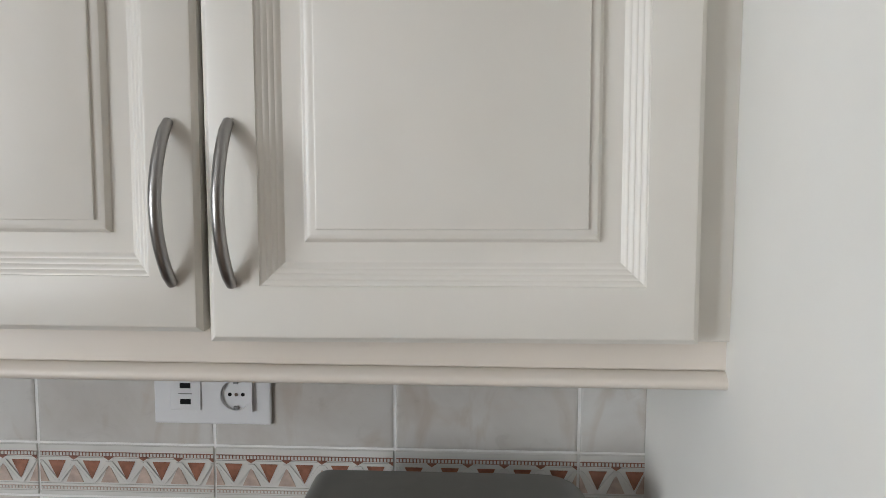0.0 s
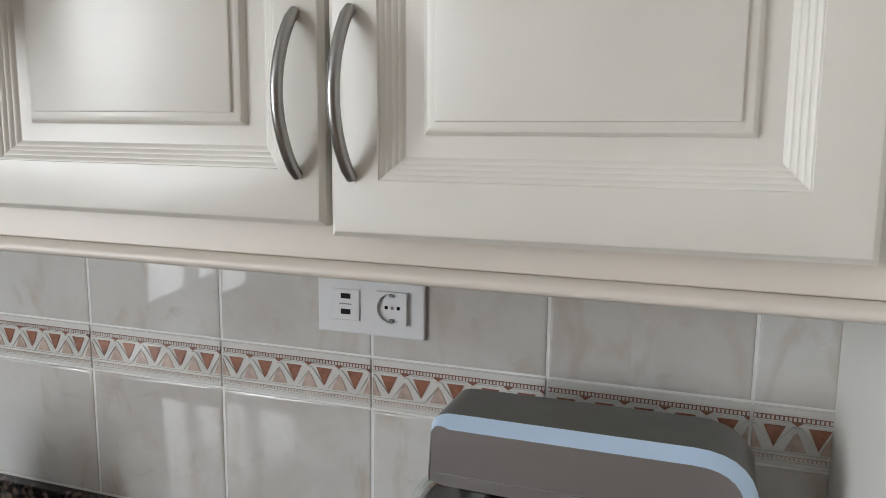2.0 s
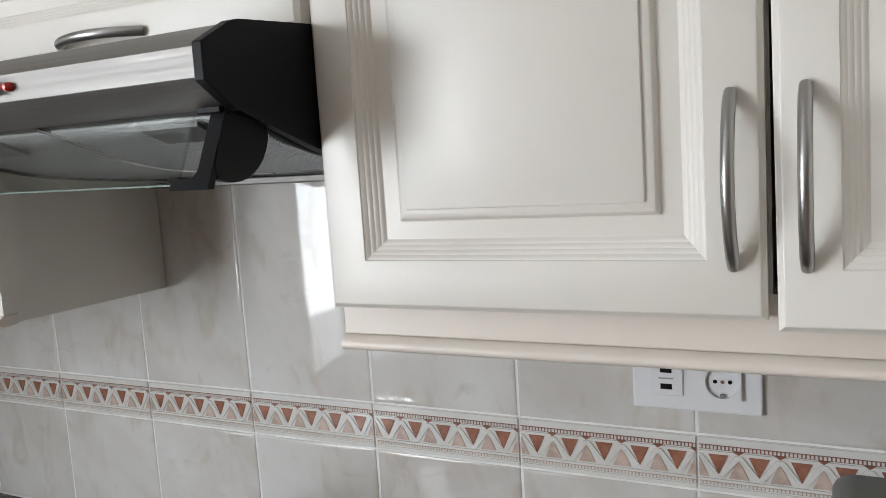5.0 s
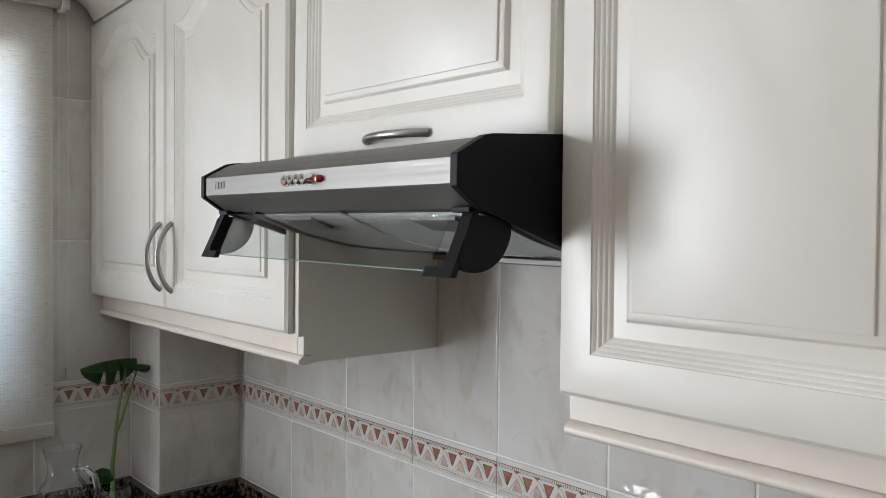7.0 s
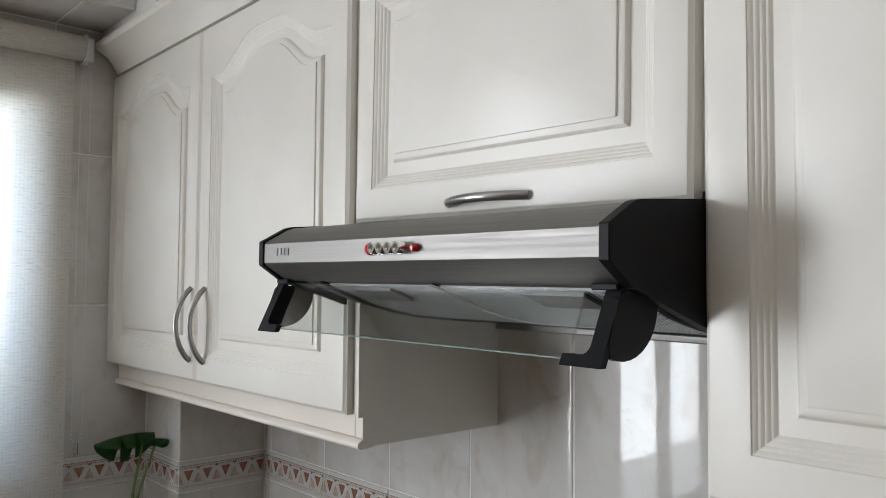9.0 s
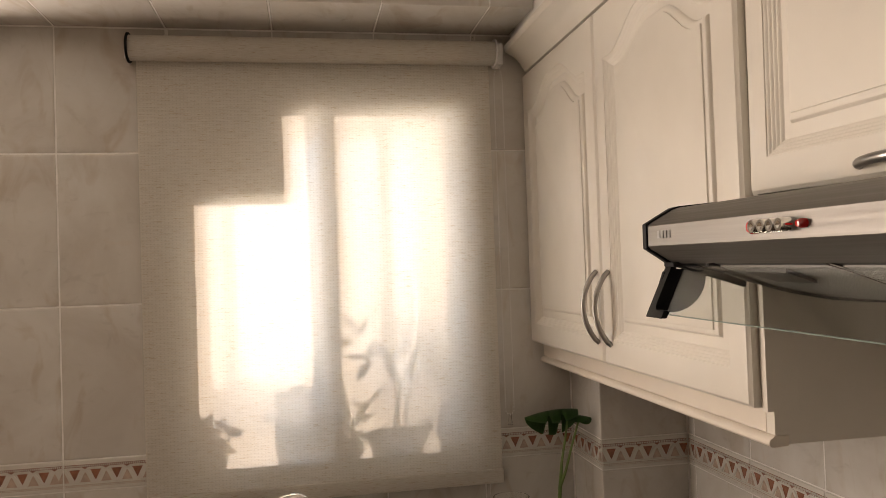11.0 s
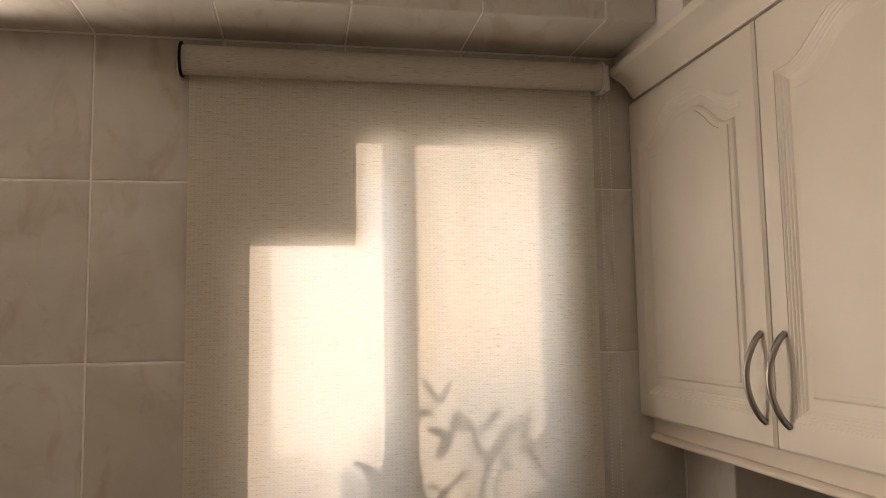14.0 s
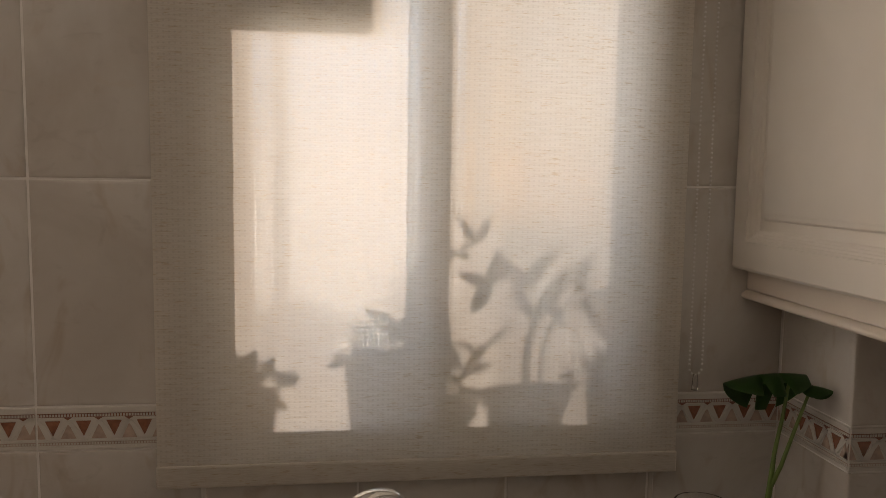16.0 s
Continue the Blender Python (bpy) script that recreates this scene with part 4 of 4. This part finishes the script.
plant = thing("leaf_cutting", "cut-leaved green houseplant cutting rooting in a glass bowl", "plant", loc=(-2.045, 0.93, TOP))
pot = put(plant, "bowl", lathe([(0.02, TOP), (0.036, TOP + 0.003), (0.048, TOP + 0.02), (0.05, TOP + 0.04), (0.042, TOP + 0.06), (0.036, TOP + 0.07), (0.040, TOP + 0.078), (0.037, TOP + 0.078), (0.033, TOP + 0.07), (0.039, TOP + 0.058), (0.047, TOP + 0.04), (0.045, TOP + 0.022), (0.03, TOP + 0.006)], (-2.045, 0.93, 0), 32), M_GLASS, smooth=40, label="small clear glass bowl")
pot.visible_shadow = False
S0 = Vector((-2.045, 0.93, TOP + 0.03))
stem1 = [S0, (-2.05, 0.93, 1.0), (-2.047, 0.937, 1.08), (-2.052, 0.945, 1.14), (-2.055, 0.958, 1.2), (-2.06, 0.968, 1.25)]
stem2 = [(-2.047, 0.937, 1.08), (-2.04, 0.95, 1.12), (-2.033, 0.965, 1.18), (-2.03, 0.982, 1.235), (-2.032, 0.99, 1.256)]
put(plant, "stem", tube(stem1, [0.006, 0.0055, 0.005, 0.0035, 0.003, 0.0025], 8), M_STEM, smooth=60)
put(plant, "stem", tube(stem2, [0.004, 0.0035, 0.003, 0.0025, 0.002], 8), M_STEM, smooth=60)


def leaf(root, origin, direction, up, length, width, notches, curl):
    """A broad drooping leaf with slits, folded along its midrib."""
    o, d = Vector(origin), Vector(direction).normalized()
    s = d.cross(Vector(up)).normalized()
    upv = s.cross(d)
    bm = bmesh.new()
    n, m = 28, 6
    top = []
    for i in range(n + 1):
        u = i / n
        w = width * (math.sin(math.pi * min(1, u * 0.93 + 0.07)) ** 0.6) * (1 - 0.25 * u)
        if i in notches:
            w *= 0.45
        row = []
        for j in range(-m, m + 1):
            v = j / m
            p = o + d * (length * u) + s * (w * v) - upv * (curl * (abs(v) ** 1.5) * w + 0.25 * length * u * u * curl)
            row.append(p)
        top.append(row)
    vt = [[bm.verts.new(p) for p in r] for r in top]
    for a, b in zip(vt, vt[1:]):
        for j in range(2 * m):
            bm.faces.new((a[j], a[j + 1], b[j + 1], b[j]))
    ext = bmesh.ops.solidify(bm, geom=bm.faces[:], thickness=0.0012)
    return put(root, "leaf", bm, M_LEAF, smooth=60)


leaf(plant, (-2.05, 0.99, 1.268), (-0.25, -1, 0.10), (-0.55, 0, 1), 0.13, 0.056, (8, 9, 15, 16), 1.0)
leaf(plant, (-2.035, 0.975, 1.256), (0.55, 0.6, 0.12), (-0.3, 0.1, 1), 0.045, 0.028, (), 0.8)
leaf(plant, (-2.05, 0.925, 0.985), (-0.2, -1, -0.15), (1, 0, 0.6), 0.05, 0.022, (), 0.5)
leaf(plant, (-2.04, 0.93, 0.97), (0.3, -0.8, 0.5), (1, 0, 0.3), 0.045, 0.018, (), 0.5)

tap = thing("kitchen_tap", "chrome swan-neck kitchen tap at the sink", "tap", loc=(-1.95, 0.335, TOP))
pts = [(-1.95, 0.335, TOP), (-1.95, 0.335, 1.02)] + [(-1.93 - 0.02 * math.cos(a), 0.290 + 0.045 * math.cos(a), 1.100 + 0.042 * math.sin(a)) for a in (math.pi * i / 14 for i in range(15))] + [(-1.91, 0.245, 1.06)]
put(tap, "spout", tube(pts, 0.011, 16), M_CHROME, smooth=60)
put(tap, "base", lathe([(0.028, TOP), (0.028, TOP + 0.008), (0.02, TOP + 0.015), (0.018, TOP + 0.06), (0.016, TOP + 0.065)], (-1.95, 0.335, 0), 28), M_CHROME, smooth=40)
put(tap, "lever", tube([(-1.945, 0.35, TOP + 0.05), (-1.93, 0.385, TOP + 0.075), (-1.92, 0.41, TOP + 0.09)], [0.007, 0.006, 0.005], 10), M_CHROME, smooth=60)
rack = thing("dish_rack", "dark steel wire dish rack beside the sink", "dish rack", loc=(-1.95, 0.56, TOP))
for i in range(6):
    x = -2.02 + i * 0.03
    k = 0.240 if i == 4 else 0.15
    put(rack, "wire", tube([(x, 0.515, TOP + 0.003), (x, 0.525, TOP + 0.6 * k), (x, 0.537, TOP + 0.93 * k), (x, 0.545, TOP + k), (x, 0.553, TOP + 0.93 * k), (x, 0.565, TOP + 0.6 * k), (x, 0.575, TOP + 0.003)], 0.0036, 8), M_HANDLE, smooth=60)
put(rack, "rail", tube([(-2.03, 0.515, TOP + 0.006), (-1.86, 0.515, TOP + 0.006)], 0.004, 8), M_HANDLE)
put(rack, "rail", tube([(-2.03, 0.575, TOP + 0.006), (-1.86, 0.575, TOP + 0.006)], 0.004, 8), M_HANDLE)

# ---- outside ----
structure("ground", boxbm(-400, WALL_X - 0.17, -300, 300, -25.1, -25.0), M_OUT, "pale paved courtyard far below", "ground")
structure("outer_sill", boxbm(WALL_X - 0.62, WALL_X - 0.161, -0.6, 1.4, 1.02, 1.075), M_OUT, "rendered outer ledge under the window", "sill")
structure("backdrop", boxbm(-58.2, -58, -60, 9.0, -24.9, 18), M_HAZE, "bright hazy sky over the far horizon", "backdrop")
# glazed gallery outside: header, posts, side panel and its floor slab
GX = WALL_X - 1.02
gal = thing("gallery", "white framed glazed gallery outside the kitchen window", "gallery", loc=(GX, 0.4, 0.98))
put(gal, "header", boxbm(GX - 0.05, GX + 0.05, -0.9, 1.6, 2.145, 2.60, bevel=0.004), M_WHITE)
for ya, yb in ((-0.9, -0.84), (0.040, 0.083), (0.632, 0.676), (1.54, 1.6)):
    put(gal, "post", boxbm(GX - 0.02, GX + 0.02, ya, yb, 1.05, 2.1445, bevel=0.003), M_WHITE)
put(gal, "sill", boxbm(GX - 0.05, GX + 0.05, -0.9, 1.6, 0.98, 1.049, bevel=0.004), M_WHITE)
put(gal, "side_panel", boxbm(GX - 0.004, GX + 0.004, 0.772, 1.539, 1.05, 2.1445), M_DUSTY, label="dusty glass side pane")
put(gal, "floor_slab", boxbm(GX + 0.051, WALL_X - 0.63, -0.9, 1.6, 0.98, 1.018), M_OUT)


def pot_plant(y, r, h, x, seed, n, length):
    rnd = random.Random(seed)
    z0 = 1.0755
    p = thing("potted_plant", "leafy potted plant on the ledge outside the window", "plant", "ledge plants", (x, y, z0))
    put(p, "pot", lathe([(r * 0.7, z0), (r, z0 + h), (r * 1.08, z0 + h), (r * 1.08, z0 + h * 0.8 + 0.01)][:3], (x, y, 0), 24), M_POT, smooth=40)
    crown = bmesh.new()
    for i in range(n):
        a = rnd.uniform(0, 2 * math.pi)
        lean = rnd.uniform(0.15, 0.75)
        ln = length * rnd.uniform(0.55, 1.0)
        pts = []
        for k in range(7):
            u = k / 6
            pts.append((x + math.cos(a) * lean * ln * u ** 1.4 * 0.35, y + math.sin(a) * lean * ln * u ** 1.3, z0 + h + ln * (u - 0.45 * lean * u * u)))
        tube(pts, [0.0035 * (1 - 0.5 * k / 6) for k in range(7)], 6, crown)
        for k in range(3, 7, 2):
            c = Vector(pts[k])
            for s in (-1, 1):
                d = Vector((rnd.uniform(-0.4, 0.4), s * rnd.uniform(0.4, 1), rnd.uniform(0.2, 1.0))).normalized()
                L, W = rnd.uniform(0.045, 0.085), rnd.uniform(0.006, 0.011)
                w = d.cross(Vector((1, 0, 0))).normalized() * W
                crown.faces.new([crown.verts.new(q) for q in (c, c + d * L * 0.5 + w, c + d * L, c + d * L * 0.5 - w)])
    for i in range(46):
        a = rnd.uniform(0, 2 * math.pi)
        c = Vector((x + 0.5 * r * math.cos(a), y + r * rnd.uniform(-1.1, 1.1), z0 + h + rnd.uniform(-0.02, 0.03)))
        d = Vector((rnd.uniform(-0.6, 0.6), rnd.uniform(-1, 1), rnd.uniform(-0.3, 1.0))).normalized()
        L, W = rnd.uniform(0.025, 0.06), rnd.uniform(0.006, 0.014)
        w = d.cross(Vector((1, 0, 0))).normalized() * W
        crown.faces.new([crown.verts.new(q) for q in (c, c + d * L * 0.5 + w, c + d * L, c + d * L * 0.5 - w)])
    put(p, "foliage", crown, M_LEAF)
    return p


def succulent(y, x, r, h):
    """A potted jade plant: bent stems that fork, with thick oval leaves in pairs."""
    z0 = 1.0755
    p = thing("potted_plant", "fleshy-leaved potted plant on the ledge outside the window", "plant", "ledge plants", (x, y, z0))
    put(p, "pot", lathe([(r * 0.7, z0), (r, z0 + h * 0.82), (r * 1.1, z0 + h * 0.82), (r * 1.1, z0 + h)], (x, y, 0), 24), M_POT, smooth=40)
    zt = z0 + h

    def stem(dy0, dz0, dy1, dz1, bow, r0, r1):
        pts = []
        for i in range(9):
            u = i / 8
            b = bow * math.sin(math.pi * u)
            pts.append((x + 0.02 * math.sin(3 * u + dy0 * 40), y + dy0 + (dy1 - dy0) * u - (dz1 - dz0) * b, zt + dz0 + (dz1 - dz0) * u + (dy1 - dy0) * b))
        put(p, "stem", tube(pts, [r0 + (r1 - r0) * i / 8 for i in range(9)], 8), M_STEM, smooth=60)

    def blade(dy, dz, turn, length, width):
        bm = bmesh.new()
        bmesh.ops.create_icosphere(bm, subdivisions=2, radius=1.0)
        for v in bm.verts:
            v.co = Vector((v.co.x * 0.004, v.co.y * width * (1 - 0.25 * v.co.z), v.co.z * length / 2 + length / 2))
        bmesh.ops.scale(bm, verts=bm.verts, vec=(1, 1.2, 1.25))
        bmesh.ops.rotate(bm, verts=bm.verts, cent=(0, 0, 0), matrix=Matrix.Rotation(radians(-turn), 3, "X"))
        bmesh.ops.translate(bm, verts=bm.verts, vec=(x, y + dy, zt + dz))
        put(p, "leaf", bm, M_LEAF, smooth=60)

    stem(0.0, -0.01, 0.012, 0.115, 0.10, 0.008, 0.006)
    stem(0.012, 0.115, -0.012, 0.175, 0.15, 0.005, 0.004)
    stem(-0.012, 0.170, -0.070, 0.176, -0.22, 0.005, 0.004)
    stem(-0.035, -0.01, -0.135, 0.100, 0.35, 0.007, 0.004)
    stem(-0.135, 0.100, -0.090, 0.245, 0.25, 0.003, 0.0022)
    stem(0.02, -0.01, 0.085, 0.16, 0.15, 0.004, 0.003)
    for dy, dz, turn, ln, w in ((0.012, 0.112, 32, 0.085, 0.012), (0.012, 0.115, -38, 0.05, 0.009), (-0.008, 0.172, 40, 0.062, 0.011), (-0.008, 0.172, -42, 0.052, 0.010), (-0.066, 0.172, 14, 0.045, 0.009), (-0.066, 0.176, -150, 0.046, 0.011), (-0.070, 0.176, -75, 0.04, 0.009), (-0.090, 0.240, 30, 0.045, 0.006), (-0.090, 0.240, -35, 0.05, 0.006), (-0.10, 0.215, -70, 0.04, 0.005), (0.085, 0.155, 12, 0.055, 0.010), (0.075, 0.13, 60, 0.035, 0.008), (0.06, 0.10, -30, 0.04, 0.008)):
        blade(dy, dz, turn, ln, w)
    return p


LX = WALL_X - 0.30
succulent(0.640, LX - 0.02, 0.066, 0.190)
pot_plant(0.150, 0.076, 0.190, LX, 5, 3, 0.06)
pot_plant(0.395, 0.060, 0.220, LX, 3, 4, 0.13)
pot_plant(0.520, 0.046, 0.15, LX - 0.12, 21, 4, 0.20)
pot_plant(0.800, 0.052, 0.20, LX - 0.04, 11, 4, 0.20)

# ---- tiles, last ----
_cache = {}


def tile_mesh(w, h, t=0.007):
    key = (round(w, 4), round(h, 4), t)
    if key not in _cache:
        bm = bmesh.new()
        rings = []
        for ins, dep in ((0, t), (0, 0.0026), (0.0012, 0.0012), (0.0035, 0.0003), (0.006, 0.0)):
            rings.append([bm.verts.new((x, dep, z)) for x, z in ((ins, ins), (w - ins, ins), (w - ins, h - ins), (ins, h - ins))])
        for a, b in zip(rings, rings[1:]):
            for k in range(4):
                bm.faces.new((a[k], a[(k + 1) % 4], b[(k + 1) % 4], b[k]))
        bm.faces.new(rings[-1])
        _cache[key] = mesh_of("tile", bm, M_TILE, smooth=25)
    return _cache[key]


BW, BH = 0.2335, 0.0695


def border_mesh(w=BW):
    """A relief border tile: beads, zigzag bars, rust and pink triangles."""
    key = ("border", round(w, 4))
    if key in _cache:
        return _cache[key]
    bm = bmesh.new()
    h = BH
    box(bm, 0, w, 0.0008, 0.007, 0, h, 0.0006, 1, 0)

    def slab(pts, dep, mi):
        fr = [bm.verts.new((min(max(x, 0.0005), w - 0.0005), -dep, z)) for x, z in pts]
        bk = [bm.verts.new((min(max(x, 0.0005), w - 0.0005), 0.0006, z)) for x, z in pts]
        try:
            bm.faces.new(fr).material_index = mi
            for k in range(len(pts)):
                bm.faces.new((fr[k], bk[k], bk[(k + 1) % len(pts)], fr[(k + 1) % len(pts)])).material_index = mi
        except ValueError:
            pass

    def rect(x0, x1, z0, z1, dep, mi):
        slab([(x0, z0), (x1, z0), (x1, z1), (x0, z1)], dep, mi)

    rect(0, w, 0.0605, 0.0685, 0.0008, 0)
    rect(0, w, 0.0535, 0.0595, -0.0003, 3)          # brown band with beads
    n = int(w / 0.0044)
    for i in range(n):
        x = (i + 0.5) * w / n
        rect(x - 0.0014, x + 0.0014, 0.0545, 0.0585, 0.0006, 0)
        rect(x - 0.0014, x + 0.0014, 0.0088, 0.0118, 0.0006, 0)
    rect(0, w, 0.0080, 0.0126, -0.0003, 2)          # pale band with beads
    rect(0, w, 0.0495, 0.0520, 0.0012, 0)
    rect(0, w, 0.0140, 0.0165, 0.0012, 0)
    rect(0, w, 0.0015, 0.0062, 0.0008, 0)
    p = (w if abs(w - BW) < 0.004 else BW) / 5
    zb, zt = 0.0185, 0.0475
    k = 0
    while k * p < w - 1e-4:
        x = k * p
        def tri(pts, mi, dep=0.0002):
            if max(q[0] for q in pts) <= w + p * 0.2 and min(q[0] for q in pts) >= 0:
                slab(pts, dep, mi)
        m = x + p / 2
        # rust triangle points down at m, pink ones point up at the ends
        tri([(m, zb + 0.004), (m + p * 0.25, zt), (m - p * 0.25, zt)], 1)
        tri([(x + p - p * 0.25, zb), (x + p + p * 0.25, zb), (x + p, zt - 0.004)], 2)
        if k == 0:
            slab([(0.0005, zb), (p * 0.25, zb), (0.0005, zt - 0.004)], 0.0002, 2)
        if (k + 1) * p >= w - 1e-3:
            slab([(w - p * 0.25, zb), (w - 0.0005, zb), (w - 0.0005, zt - 0.004)], 0.0002, 2)
        tri([(x + p * 0.86, 0.0535), (x + p, 0.0490), (x + p * 1.14, 0.0535)], 3, 0.0014)
        for a, b in (((x, zt), (m, zb - 0.001)), ((x + p, zt), (m, zb - 0.001))):
            if max(a[0], b[0]) <= w + 1e-4:
                slab([(a[0] - 0.004, a[1]), (a[0] + 0.004, a[1]), (b[0] + 0.004, b[1]), (b[0] - 0.004, b[1])], 0.0005, 0)
            for off in (-0.0024, 0.0024):
                if max(a[0], b[0]) <= w + 1e-4:
                    sl = [(a[0] + off - 0.0017, a[1]), (a[0] + off + 0.0017, a[1]), (b[0] + off + 0.0017, b[1]), (b[0] + off - 0.0017, b[1])]
                    slab(sl, 0.0008, 0)
        k += 1
    _cache[key] = mesh_of("border_tile", bm, M_BORDER, M_RUST, M_PINK, M_BROWN)
    return _cache[key]


def lay(name, me, parent, m):
    ob = new(name, me)
    ob.parent = parent
    ob.matrix_basis = m
    return ob


J = 0.0028      # joint


def rects_minus(x0, x1, z0, z1, hole):
    if not hole:
        return [(x0, x1, z0, z1)]
    a, b, c, d = hole
    if x1 <= a or x0 >= b or z1 <= c or z0 >= d:
        return [(x0, x1, z0, z1)]
    out = []
    if x0 < a:
        out.append((x0, a, z0, z1))
    if x1 > b:
        out.append((b, x1, z0, z1))
    xa, xb = max(x0, a), min(x1, b)
    if z0 < c:
        out.append((xa, xb, z0, c))
    if z1 > d:
        out.append((xa, xb, d, z1))
    return out


def clad(parent, place, u0, u1, first, pitch, rows, holes=()):
    """Tiles from u0 to u1 along a wall, joints at first + k * pitch. rows: (z0, z1, kind)."""
    k = math.floor((u0 - first) / pitch)
    while first + k * pitch < u1 - 0.004:
        a, b = max(u0, first + k * pitch), min(u1, first + (k + 1) * pitch)
        for z0, z1, kind in rows:
            todo = [(a + J / 2, b - J / 2, z0 + J / 2, z1 - J / 2)]
            for hole in holes:
                todo = [r for q in todo for r in rects_minus(*q, hole)]
            for x0, x1, c, d in todo:
                if x1 - x0 < 0.006 or d - c < 0.006:
                    continue
                if kind == "border":
                    lay("border_tile", border_mesh(x1 - x0), parent, place(x0, c))
                else:
                    lay("tile", tile_mesh(x1 - x0, d - c), parent, place(x0, c))
        k += 1


ROWS = [(0.931, 1.134, "tile"), (1.134, 1.206, "border"), (1.206, 1.567, "tile"), (1.567, 1.930, "tile"), (1.930, 2.233, "tile")]
G0 = -0.291
clad(WN, lambda u, z: pose(u, WALL_Y, z), P_X, EAST_X + 0.002, G0, 0.2355, ROWS[:3])
clad(WN, lambda u, z: pose(u, WALL_Y, z), -1.16, -0.60, G0, 0.2355, ROWS[3:4])
clad(WW, lambda u, z: pose(WALL_X, u, z, 0, 0, 90), -1.756, P_Y, -0.235, 0.2535, ROWS, [WIN, WIN2])
clad(PIPE, lambda u, z: pose(u, P_Y, z), WALL_X, P_X, WALL_X, 0.2355, ROWS[:3])
clad(PIPE, lambda u, z: pose(P_X, u, z, 0, 0, 90), P_Y, WALL_Y, P_Y - 0.005, 0.2355, ROWS[:3])
clad(SOFFIT, lambda u, z: Matrix.Translation((z - 10, u, SOF_Z)) @ Matrix(((0, 0, 1, 0), (1, 0, 0, 0), (0, 1, 0, 0), (0, 0, 0, 1))), -1.756, SOF_Y, -0.235, 0.2535, [(10 + WALL_X, 10 + SOF_X, "tile")])
clad(SOFFIT, lambda u, z: pose(SOF_X, u, z, 0, 0, 90), -1.756, SOF_Y, -0.235, 0.2535, [(SOF_Z, CEIL - 0.002, "tile")])
